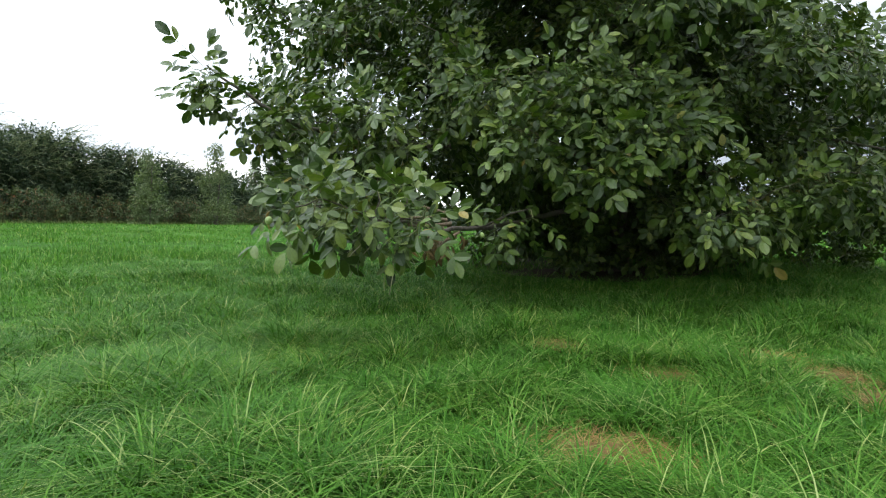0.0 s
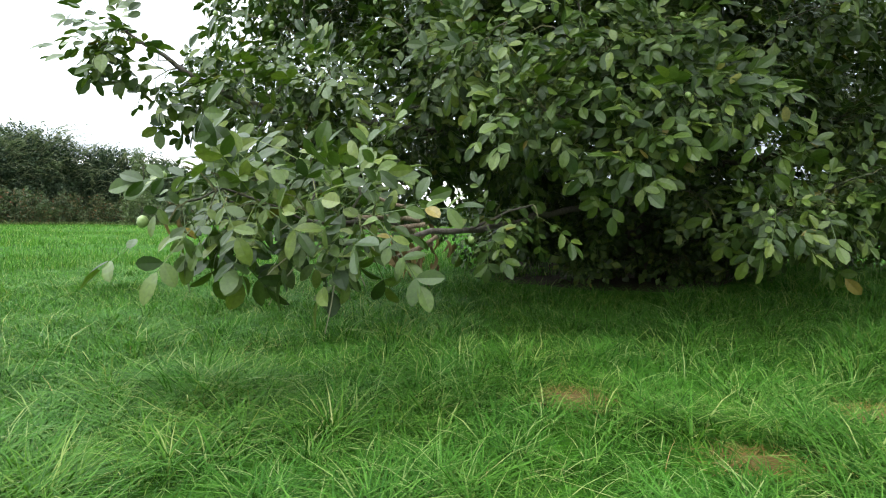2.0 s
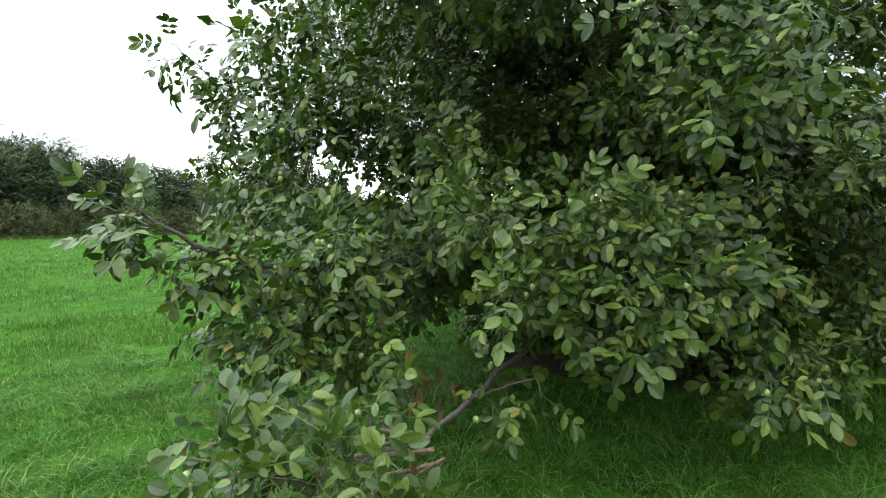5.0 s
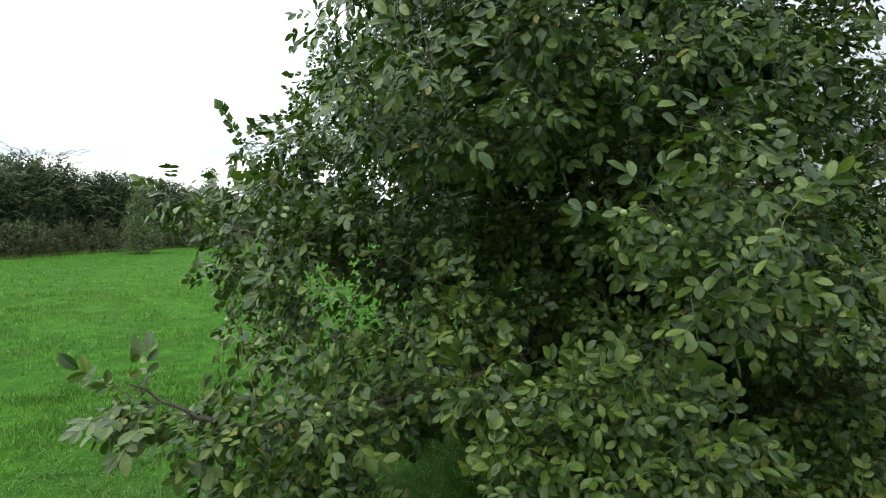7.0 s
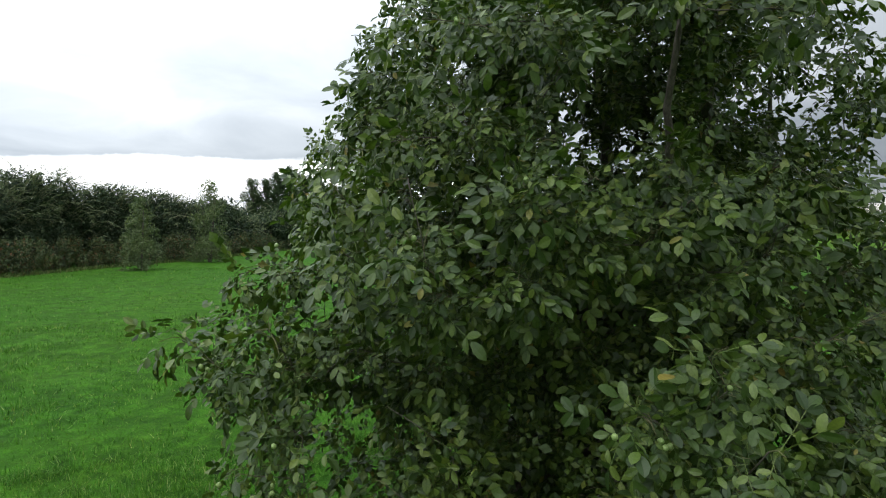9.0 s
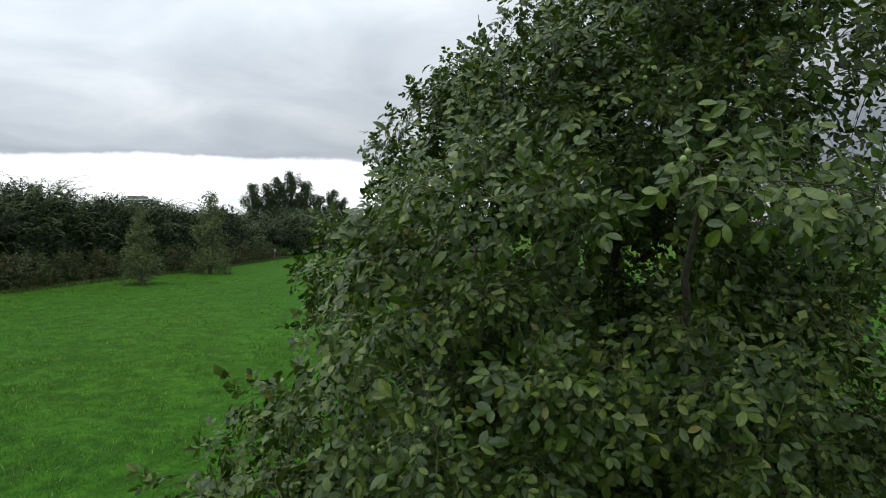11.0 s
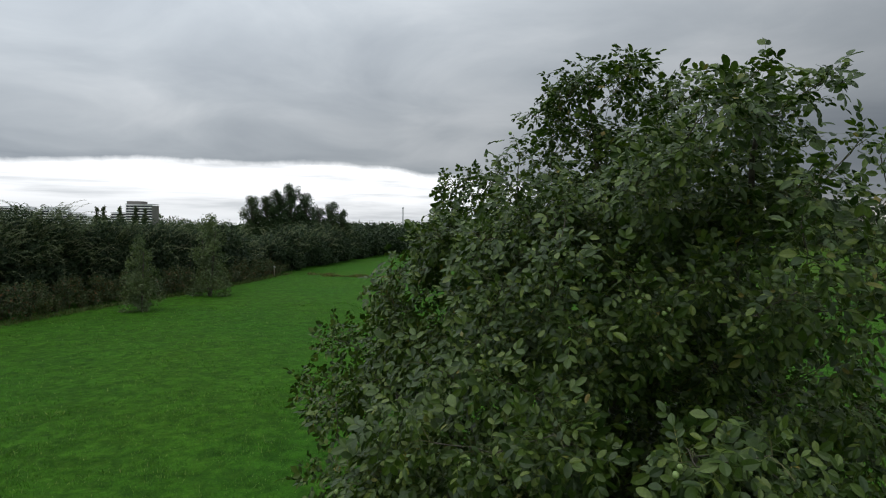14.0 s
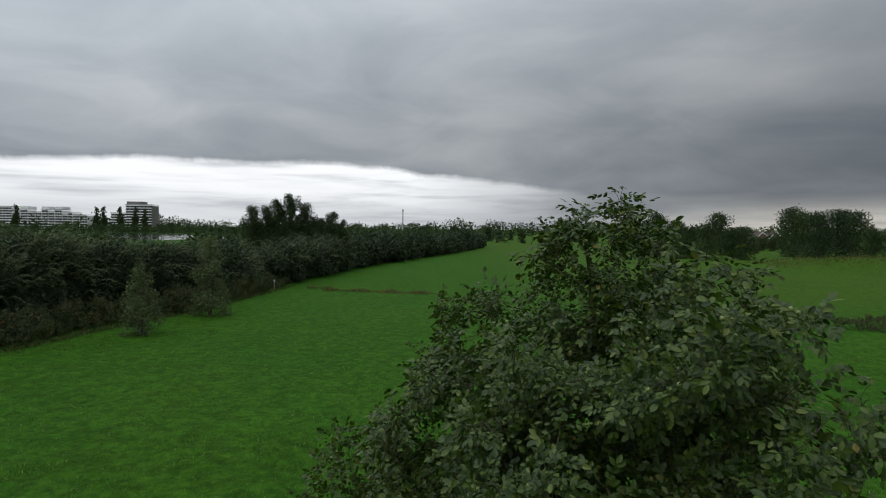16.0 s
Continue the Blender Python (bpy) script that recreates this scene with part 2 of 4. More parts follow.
M_SOIL = plain_mat("bare_soil", (0.075, 0.046, 0.018), (0.165, 0.105, 0.042), 22.0, 0.9, 0.8, 0.1, 0.0, 0.03)
# earth tone kept very dark to stand for the shade below the crown
M_SHADE_DISC = plain_mat("shade_disc", (0.022, 0.018, 0.012), (0.05, 0.038, 0.024), 14.0, 0.9, 0.8, 0.1, 0.0, 0.03)
M_WALL_W = plain_mat("white_render", (0.76, 0.76, 0.74), (0.86, 0.86, 0.84), 0.3, 0.75, 0.1)
M_WALL_B = plain_mat("brown_cladding", (0.17, 0.155, 0.145), (0.25, 0.23, 0.215), 0.3, 0.75, 0.1)
M_BRICK = plain_mat("house_brick", (0.13, 0.085, 0.065), (0.20, 0.135, 0.105), 1.2, 0.85, 0.3)
M_ROOF = plain_mat("roof_tile", (0.055, 0.042, 0.038), (0.095, 0.072, 0.062), 2.0, 0.8, 0.4)
M_GLASS = plain_mat("dark_glass", (0.02, 0.024, 0.03), (0.05, 0.055, 0.065), 0.4, 0.12, 0.0, 0.6)
M_METAL = plain_mat("grey_paint", (0.34, 0.35, 0.36), (0.46, 0.47, 0.48), 3.0, 0.5, 0.1)
M_POST = plain_mat("weathered_wood", (0.20, 0.17, 0.13), (0.36, 0.32, 0.26), 12.0, 0.8, 0.5)


def water_mat():
    mat, nt, p, out = principled("lake_water", 0.08, 0.0, 0.5)
    pos = world_pos(nt)
    n = noise_node(nt, pos, 0.8, 4.0, 0.6)
    nt.links.new(mix_col(nt, n, (0.012, 0.018, 0.02), (0.025, 0.035, 0.036)), p.inputs["Base Color"])
    bump_of(nt, p, n, 0.25, 0.15)
    return mat


M_WATER = water_mat()


# ------------------------------------------------------------------ tools


def raw_mesh(name, verts, tris, mat, smooth=False):
    """One mesh of triangles from arrays."""
    verts, tris = np.asarray(verts, np.float32), np.asarray(tris, np.int32)
    me = bpy.data.meshes.new(name)
    me.vertices.add(len(verts))
    me.vertices.foreach_set("co", verts.ravel())
    me.loops.add(tris.size)
    me.loops.foreach_set("vertex_index", tris.ravel())
    me.polygons.add(len(tris))
    me.polygons.foreach_set("loop_start", np.arange(0, tris.size, 3, dtype=np.int32))
    if smooth:
        me.polygons.foreach_set("use_smooth", np.ones(len(tris), bool))
    else:
        me.polygons.foreach_set("use_smooth", np.zeros(len(tris), bool))
    me.update(calc_edges=True)
    me.materials.append(mat)
    return me


class Heap:
    """Gathers arrays of vertices and triangles for one mesh."""

    def __init__(self):
        self.v, self.f, self.n = [], [], 0

    def add(self, v, f):
        self.v.append(np.asarray(v, float))
        self.f.append(np.asarray(f, int) + self.n)
        self.n += len(v)

    def mesh(self, name, mat, smooth=False):
        return raw_mesh(name, np.concatenate(self.v), np.concatenate(self.f), mat, smooth)


def part(name, me, parent, label="", kind=""):
    ob = new(name, me)
    ob.parent = parent
    tagged(ob, label, kind=kind)
    return ob


def empty(name, place=(0, 0, 0)):
    ob = new(name)
    ob.empty_display_size = 0.2
    ob.location = place
    return ob


def unit(v):
    v = np.asarray(v, float)
    return v / (np.linalg.norm(v, axis=-1, keepdims=True) + 1e-9)


def tube(heap, pts, radii, sides=6):
    """A tapered, bent tube, closed at its tip."""
    pts, radii = np.asarray(pts, float), np.asarray(radii, float)
    d = unit(np.gradient(pts, axis=0))
    ref = np.where(np.abs(d[:, 2:3]) > 0.9, [[1.0, 0, 0]], [[0, 0, 1.0]])
    a = unit(np.cross(d, ref))
    b = np.cross(d, a)
    th = np.arange(sides) * 2 * math.pi / sides
    ring = pts[:, None] + radii[:, None, None] * (np.cos(th)[None, :, None] * a[:, None] + np.sin(th)[None, :, None] * b[:, None])
    n = len(pts)
    v = np.concatenate([ring.reshape(-1, 3), pts[-1:] + d[-1:] * radii[-1]])
    f = []
    for i in range(n - 1):
        for j in range(sides):
            k = (j + 1) % sides
            p, q, r, s = i * sides + j, i * sides + k, (i + 1) * sides + k, (i + 1) * sides + j
            f += [(p, q, r), (p, r, s)]
    for j in range(sides):
        f.append(((n - 1) * sides + j, (n - 1) * sides + (j + 1) % sides, n * sides))
    heap.add(v, f)


def box_into(heap, x0, y0, z0, x1, y1, z1):
    v = [(x, y, z) for z in (z0, z1) for y in (y0, y1) for x in (x0, x1)]
    q = [(0, 2, 3, 1), (4, 5, 7, 6), (0, 1, 5, 4), (2, 6, 7, 3), (0, 4, 6, 2), (1, 3, 7, 5)]
    heap.add(v, [t for a, b, c, d in q for t in ((a, b, c), (a, c, d))])


def box_part(name, size, mat, parent, label=""):
    h = Heap()
    box_into(h, *size)
    return part(name, h.mesh(name, mat), parent, label)


def frames_of(direction, hint, spin):
    """Rotation matrices whose x axis is direction and whose z axis leans to hint, spun about x."""
    x = unit(direction)
    z = unit(hint - (hint * x).sum(-1, keepdims=True) * x)
    y = np.cross(z, x)
    c, s = np.cos(spin)[:, None], np.sin(spin)[:, None]
    return np.stack([x, c * y + s * z, c * z - s * y], -1)


def scatter(heap, template, rot, pos, size):
    """Copies of one template (verts, tris), turned, scaled and placed."""
    v, f = template
    allv = np.einsum("nij,vj->nvi", rot, v) * size[:, None, None] + pos[:, None, :]
    allf = f[None] + (np.arange(len(pos)) * len(v))[:, None, None]
    heap.add(allv.reshape(-1, 3), allf.reshape(-1, 3))


def soil(x, y):
    """The ground's height: a lawn that rises a little away from the tree, with a bank far to the right."""
    x, y = np.asarray(x, float), np.asarray(y, float)
    d = np.hypot(x - 0.5, y - 2.5)
    z = 0.31 + 0.82 * (1 - np.exp(-d / 22.0))
    z = z + 0.05 * np.sin(x * 0.8 + 1.3) * np.sin(y * 0.7) * np.exp(-d / 30) + 0.025 * np.sin(x * 2.1) * np.sin(y * 1.9 + 1.0) * np.exp(-d / 20)
    z = z + 2.6 * np.exp(-(((x - 108) / 37.0) ** 6) - ((y - 128) / 12.0) ** 2)
    return z


# ----------------------------------------------------------------- ground
def build_ground():
    rings = np.concatenate([np.linspace(0.0, 12, 60), np.geomspace(12.4, 4600, 130)])
    n_s = 160
    th = np.arange(n_s) * 2 * math.pi / n_s
    x = 0.5 + rings[1:, None] * np.cos(th)
    y = 2.5 + rings[1:, None] * np.sin(th)
    v = np.stack([x, y, soil(x, y)], -1).reshape(-1, 3)
    v = np.concatenate([[[0.5, 2.5, float(soil(0.5, 2.5))]], v])
    f = [(0, 1 + j, 1 + (j + 1) % n_s) for j in range(n_s)]
    for i in range(len(rings) - 2):
        a, b = 1 + i * n_s, 1 + (i + 1) * n_s
        for j in range(n_s):
            k = (j + 1) % n_s
            f += [(a + j, b + j, b + k), (a + j, b + k, a + k)]
    me = raw_mesh("ground", v, f, M_GROUND, True)
    ground = new("ground", me)
    tagged(ground, "wide green pasture of short grass reaching the horizon", "ground", kind="structure")
    # the lake behind the hedge
    n = 72
    th = np.arange(n) * 2 * math.pi / n
    r = 1 + 0.10 * np.sin(3 * th + 0.4) + 0.06 * np.sin(7 * th)
    cx, cy = -205.0, 400.0
    rim = np.stack([cx + 150 * r * np.cos(th), cy + 125 * r * np.sin(th), np.full(n, 1.22)], -1)
    low = rim.copy()
    low[:, 2] = 1.0
    v = np.concatenate([[[cx, cy, 1.22]], rim, low])
    f = [(0, 1 + j, 1 + (j + 1) % n) for j in range(n)]
    f += [t for j in range(n) for t in ((1 + j, 1 + n + j, 1 + n + (j + 1) % n), (1 + j, 1 + n + (j + 1) % n, 1 + (j + 1) % n))]
    tagged(new("water", raw_mesh("water", v, f, M_WATER)), "pale grey lake water glimpsed beyond the hedge", "water", kind="structure")


build_ground()


# ------------------------------------------------------------ walnut tree
def leaflet(length, width, fold, curl, fine=2):
    """A rounded leaflet along +x, folded along its midrib; broadest past the middle."""
    lev = ([(0.55, 1.25)], [(0.17, 0.60), (0.48, 1.0), (0.80, 0.76)], [(0.13, 0.50), (0.36, 0.90), (0.64, 0.98), (0.87, 0.60)])[int(fine)]
    v = [(0, 0, 0)]
    for s, w in lev:
        z = -curl * s * s * length
        y = width / 2 * w
        v += [(s * length, 0, z), (s * length, y, z + fold * y), (s * length, -y, z + fold * y)]
    v.append((length, 0, -curl * length))
    f = [(0, 1, 2), (0, 3, 1)]
    for i in range(len(lev) - 1):
        a, b = 1 + 3 * i, 4 + 3 * i
        f += [(a, b, b + 1), (a, b + 1, a + 1), (a, a + 2, b + 2), (a, b + 2, b)]
    a, t = 1 + 3 * (len(lev) - 1), len(v) - 1
    f += [(a, t, a + 1), (a, a + 2, t)]
    return np.array(v, float), np.array(f, int)


def compound_leaf(rng, fine=2):
    """A pinnate walnut leaf: a drooping stalk with two or three pairs of leaflets and a large end one."""
    h = Heap()
    span = rng.uniform(0.26, 0.36)
    droop = rng.uniform(0.15, 0.40)

    def at(s):
        return np.array([span * s, 0, -droop * span * s * s])

    pairs = [0.42, 0.68, 0.93] if rng.random() < 0.6 else [0.52, 0.88]
    s = np.array([0, 0.5, 1.0])
    p = np.array([at(q) for q in s])
    w = np.array([[0, 0.0022, 0]])
    if fine > 0:
        h.add(np.concatenate([p - w, p + w]), [(0, 1, 4), (0, 4, 3), (1, 2, 5), (1, 5, 4)])
    for i, q in enumerate(pairs + [1.0]):
        for sgn in ((1, -1) if q < 1 else (0,)):
            grow = 0.068 + 0.045 * q + (0.018 if q == 1 else 0)
            ln = grow * rng.uniform(0.85, 1.15)
            v, f = leaflet(ln, ln * rng.uniform(0.49, 0.61), rng.uniform(0.06, 0.32), rng.uniform(0.05, 0.35), fine)
            turn = sgn * rng.uniform(0.75, 1.15) + rng.normal(0, 0.08)
            m = pose(0, 0, 0, math.degrees(rng.normal(0, 0.35)), math.degrees(rng.uniform(-0.1, 0.55)), 0).to_3x3()
            m = np.array(pose(0, 0, 0, 0, 0, math.degrees(turn)).to_3x3() @ m)
            h.add(v @ m.T + at(q), f)
    return np.concatenate(h.v), np.concatenate(h.f)


# the boughs of the crown: centre, half sizes, fullness
LOW_BOUGHS = [
    (0.9, 5.95, 2.4, 1.3, 1.1, 0.8, 0.95), (2.8, 5.6, 2.05, 1.25, 1.3, 1.0, 0.95), (4.3, 7.2, 2.2, 1.7, 1.8, 1.1, 0.7),
    (-0.5, 5.8, 2.35, 0.95, 1.05, 0.75, 0.44), (-0.9, 7.4, 2.5, 0.95, 1.3, 0.85, 0.36), (-1.25, 5.9, 3.45, 0.72, 0.8, 0.45, 0.62),
    (2.2, 9.9, 3.2, 2.3, 1.4, 1.8, 0.85), (2.6, 9.7, 1.3, 2.3, 1.2, 0.8, 1.0), (4.7, 8.0, 1.3, 1.2, 1.5, 0.8, 1.0),
]
MIDDLE_BOUGHS = [
    (0.30, 5.5, 4.35, 0.98, 1.1, 0.85, 0.77), (1.1, 5.0, 4.5, 0.75, 0.65, 0.45, 0.85), (1.62, 4.05, 3.15, 0.46, 0.38, 0.44, 0.6), (2.7, 5.7, 4.0, 1.1, 1.1, 0.75, 0.8),
    (1.75, 4.15, 5.5, 0.42, 0.55, 0.32, 0.42), (0.45, 5.6, 5.4, 0.78, 0.95, 0.62, 0.85), (-0.3, 8.0, 4.45, 1.15, 1.35, 1.0, 0.46),
    (-0.85, 9.9, 4.75, 1.15, 1.1, 0.9, 0.8), (3.0, 6.5, 5.5, 1.0, 1.1, 0.95, 0.74), (4.0, 8.3, 4.2, 1.2, 1.5, 1.1, 0.55),
]
UPPER_BOUGHS = [
    (0.3, 8.3, 6.0, 1.02, 1.35, 0.95, 0.9), (1.3, 6.4, 6.6, 1.05, 1.05, 0.95, 0.9), (2.6, 5.4, 7.2, 0.80, 0.62, 0.90, 0.85),
    (2.15, 8.5, 8.0, 0.92, 0.8, 1.12, 0.9), (0.75, 9.6, 6.8, 1.1, 1.1, 1.0, 0.9), (3.0, 8.2, 6.9, 1.1, 1.1, 1.3, 0.9), (2.65, 6.7, 7.65, 0.75, 0.8, 0.75, 0.8),
]
# hanging sprays: centre, half sizes, ends, fullness
SPRAYS = [
    (-0.42, 3.15, 1.17, 0.40, 0.26, 0.13, 9, 0.36), (1.2, 4.35, 1.78, 0.75, 0.22, 0.10, 11, 0.65), (0.62, 4.25, 1.2, 0.04, 0.04, 0.05, 1, 0.25),
    (1.1, 4.25, 1.52, 0.2, 0.06, 0.08, 3, 0.4), (1.98, 4.3, 1.12, 0.08, 0.06, 0.08, 2, 0.35), (2.8, 4.6, 1.35, 0.6, 0.25, 0.2, 6, 0.7),
    (0.85, 4.35, 2.08, 0.6, 0.25, 0.22, 11, 0.5), (-1.64, 4.2, 2.15, 0.10, 0.06, 0.10, 2, 0.30), (-1.40, 4.3, 1.98, 0.06, 0.05, 0.05, 1, 0.34), (-1.2, 4.42, 1.88, 0.08, 0.08, 0.05, 2, 0.28), (-2.0, 6.9, 2.55, 0.25, 0.3, 0.18, 5, 0.45), (-0.80, 4.55, 1.95, 0.35, 0.2, 0.2, 6, 0.42), (-0.95, 4.6, 1.55, 0.42, 0.2, 0.16, 8, 0.45), (-0.75, 4.4, 1.3, 0.42, 0.25, 0.16, 7, 0.45),
]
# growth inside: it closes the hollow round the trunk and the heart of the crown
HEART = [
    (2.35, 7.3, 1.0, 1.45, 0.35, 0.32, 30, 0.8), (2.1, 8.7, 1.25, 1.9, 0.9, 0.5, 34, 0.9), (-0.2, 6.2, 1.5, 0.7, 0.8, 0.22, 8, 0.5), (0.6, 7.2, 1.6, 0.7, 0.6, 0.3, 8, 0.7),
    (2.0, 7.4, 3.6, 1.7, 1.2, 1.2, 84, 0.75), (2.1, 7.5, 5.2, 1.5, 1.4, 0.8, 36, 0.6), (0.3, 6.7, 3.1, 0.8, 0.6, 0.5, 12, 0.65), (1.75, 7.7, 7.0, 1.0, 1.2, 0.7, 30, 0.7),
    (1.0, 7.1, 3.85, 0.6, 0.5, 0.4, 11, 0.6),
]
BOUGHS = np.array(LOW_BOUGHS + MIDDLE_BOUGHS + UPPER_BOUGHS)
AXIS = (2.1, 7.9)


def bough_depth(p):
    """How deep points lie in the crown: 0 at a bough's heart, 1 on its skin."""
    p = np.atleast_2d(p)
    d = (p[:, None] - BOUGHS[None, :, :3]) / BOUGHS[None, :, 3:6]
    return np.sqrt((d ** 2).sum(-1))


def crown_ends(rng):
    """Where branches end: over the skin of every bough, thinly inside the lower ones, and along the hanging sprays."""
    ends = []
    for i, row in enumerate(BOUGHS):
        c, h, full = row[:3], row[3:6], row[6]
        tries = int(520 * (h[0] * h[1] + h[0] * h[2] + h[1] * h[2]) / 3)
        d = unit(rng.normal(0, 1, (tries, 3)))
        # the skin swells into clusters and sinks between them
        wave = np.array([noise.noise(Vector(c + q * h) * 1.15) for q in d])[:, None]
        cand = c + d * h * (rng.uniform(0.86, 1.02, (tries, 1)) + np.clip(0.42 * wave, -0.30, 0.12))
        depth = bough_depth(cand)
        depth[:, i] = 9.0
        cand = cand[depth.min(1) > 0.86]
        got = []
        for p in cand:
            front = p[1] < 6.4
            if (front and p[2] < (1.66 if p[0] < 0.8 else 1.8 if p[0] < 2.1 else 1.28)) or p[2] < 0.55 or (p[0] < 0.4 and p[1] > 6.0 and p[2] < 1.75):
                continue
            # and thins, so that hollows open between the branches
            swell = noise.noise(Vector(p) * 1.05)
            airy = full < 0.78 or p[2] > 5.5
            if swell < (-0.34 if airy else -0.18):
                continue
            gap = (0.39 if airy and p[2] > 5.5 else 0.42 if airy else 0.45 if p[1] < 7.0 else 0.52) - 0.14 * min(swell, 0.4)
            if all(np.linalg.norm(p - e) > gap for e in got):
                got.append(p)
        ends += [(p, full * rng.uniform(0.8, 1.15)) for p in got]
        for _ in range(int(7 * h[0] * h[1] * h[2] * (1.0 if c[2] < 4.9 and full > 0.6 else 0.3))):
            p = c + unit(rng.normal(0, 1, 3)) * h * rng.uniform(0.1, 0.72)
            if p[2] > (1.5 if p[1] < 6.4 else 0.7) and not (p[0] < 0.4 and p[1] > 6.0 and p[2] < 1.75):
                ends.append((p, 0.8 * full))
    for x, y, z, a, b, c, n, full in SPRAYS + HEART:
        got = []
        while len(got) < n:
            p = np.array([x, y, z]) + rng.uniform(-1, 1, 3) * (a, b, c)
            if all(np.linalg.norm(p - e) > 0.6 * (a * b * c / n) ** (1 / 3) for e in got):
                got.append(p)
        ends += [(p, full) for p in got]
    return ends


def build_walnut():
    rng = np.random.default_rng(21)
    g0 = float(soil(2.3, 7.8))
    tree = empty("walnut_tree", (2.3, 7.8, g0))
    tagged(tree, "broad walnut tree with drooping leafy branches and green nuts", "tree")
    base = np.array([2.3, 7.8, g0])
    wood, nodes, rad = Heap(), [], []

    def limb(heap, pts, r0, r1, sides, keep=True):
        pts = np.asarray(pts, float)
        k = max(4, int(np.linalg.norm(np.diff(pts, axis=0), axis=1).sum() / 0.28))
        t = np.linspace(0, len(pts) - 1, k)
        sm = np.stack([np.interp(t, range(len(pts)), pts[:, c]) for c in range(3)], -1)
        for _ in range(3):
            sm[1:-1] = 0.25 * sm[:-2] + 0.5 * sm[1:-1] + 0.25 * sm[2:]
        sm[1:-1] += rng.normal(0, 0.010 + 0.12 * min(r0, 0.1), sm[1:-1].shape)
        rr = np.linspace(r0, r1, k)
        tube(heap, sm, rr, sides)
        if keep:
            nodes.extend(sm[1:])
            rad.extend(rr[1:])

    trunk = Heap()
    limb(trunk, [base + (0, 0, -0.25), base + (0.02, 0, 0.5), base + (-0.05, 0.02, 1.5)], 0.21, 0.15, 14)
    part("trunk", trunk.mesh("trunk", M_BARK, True), tree, "grey-brown furrowed trunk", ).location = -base
    fork = base + (-0.05, 0.02, 1.45)
    stems = [
        [fork, (1.7, 7.5, 3.4), (1.35, 7.2, 5.2), (1.2, 6.8, 7.2)],
        [fork, (2.3, 8.0, 3.8), (2.1, 8.3, 6.4), (1.95, 8.6, 8.9)],
        [fork, (2.75, 7.2, 3.6), (2.75, 6.6, 5.6), (2.65, 5.8, 7.9)],
        [fork, (1.0, 7.2, 2.8), (0.1, 7.6, 4.0), (-0.5, 8.0, 5.0)],
        [fork, (3.6, 8.2, 2.9), (4.2, 8.2, 4.6), (4.1, 8.0, 6.4)],
        [fork, (2.1, 6.6, 2.8), (1.8, 5.4, 4.2), (1.65, 4.6, 5.6)],
        [fork, (1.2, 8.6, 3.0), (0.0, 9.4, 4.2), (-0.9, 9.9, 5.1)],
        [fork, (2.4, 9.0, 3.0), (1.6, 9.4, 5.0), (0.9, 9.6, 7.2)],
        [base + (0, 0, 0.85), (1.1, 6.2, 1.25), (0.45, 4.8, 1.05), (0.05, 3.75, 1.05), (-0.35, 3.1, 1.1)],
        [base + (0, 0, 1.2), (3.2, 6.2, 1.7), (3.4, 5.2, 1.9), (3.5, 4.6, 1.7)],
        [base + (0, 0, 1.3), (1.3, 6.4, 1.95), (-0.2, 5.3, 1.78), (-0.95, 4.6, 1.78), (-1.42, 4.3, 1.98), (-1.68, 4.2, 2.2)],
    ]
    for i, s in enumerate(stems):
        r0 = (0.105, 0.12, 0.11, 0.08, 0.09, 0.08, 0.08, 0.08, 0.036, 0.045, 0.045)[i]
        one = Heap()
        limb(one, s, r0, 0.018 if i < 8 else 0.006, 9)
        part("limb", one.mesh("limb", M_BARK, True), tree).location = -base

    ends = crown_ends(rng)
    ends.sort(key=lambda e: np.linalg.norm(e[0] - (AXIS[0], AXIS[1], min(e[0][2], 6.0))))

    branch, twig = Heap(), Heap()
    l_pos, l_dir, l_hint, nuts = [], [], [], []
    for p, full in ends:
        arr = np.array(nodes)
        d = np.linalg.norm(arr - p, axis=1) + 0.8 * np.maximum(arr[:, 2] - p[2], 0) * (p[2] > 1.6)
        j = int(np.argmin(d))
        a, gap = arr[j], p - arr[j]
        ln = float(np.linalg.norm(gap))
        outward = unit(p - (AXIS[0], AXIS[1], np.clip(p[2] - 0.6, 1.5, 5.5)))
        r0 = min(rad[j] * 0.75, 0.006 + 0.011 * ln)
        mid = a + gap * 0.5 + np.array([0, 0, 0.07 * ln])
        limb(branch, [a, mid, p], r0, 0.0045, 5)
        along = unit(gap) if ln > 0.1 else outward
        low_bush = p[1] < 3.7 and p[2] < 1.9
        n_tw = max(3, int(round(rng.uniform(6.5, 9.5) * full * (0.42 if low_bush else 1.0))))
        for k in range(n_tw):
            back = rng.uniform(0, 0.55) * (k > 0)
            start = p - along * min(back, 0.8 * ln)
            td = unit(outward * 0.75 + along * 0.35 + rng.normal(0, 0.55, 3) + (0, 0, 0.05))
            tl = rng.uniform(0.07, 0.27) * (0.45 + 0.6 * full) * (0.75 if low_bush else 1.0)
            tip = start + td * tl + (0, 0, -0.10 * tl)
            tube(twig, [start, (start + tip) / 2 + (0, 0, 0.02), tip], [0.0042, 0.0036, 0.003], 3)
            m = rng.integers(4, 7)
            az = rng.uniform(0, 6.28) + np.arange(m) * 2.4
            side = unit(np.cross(td, (0.3, 0.2, 1.0)))
            side2 = np.cross(td, side)
            ld = td * rng.uniform(0.25, 0.9, (m, 1)) + np.cos(az)[:, None] * side + np.sin(az)[:, None] * side2
            ld = unit(ld) + (0, 0, -0.28) + rng.normal(0, 0.12, (m, 3))
            l_pos.append(tip - td * rng.uniform(0, 0.10, (m, 1)))
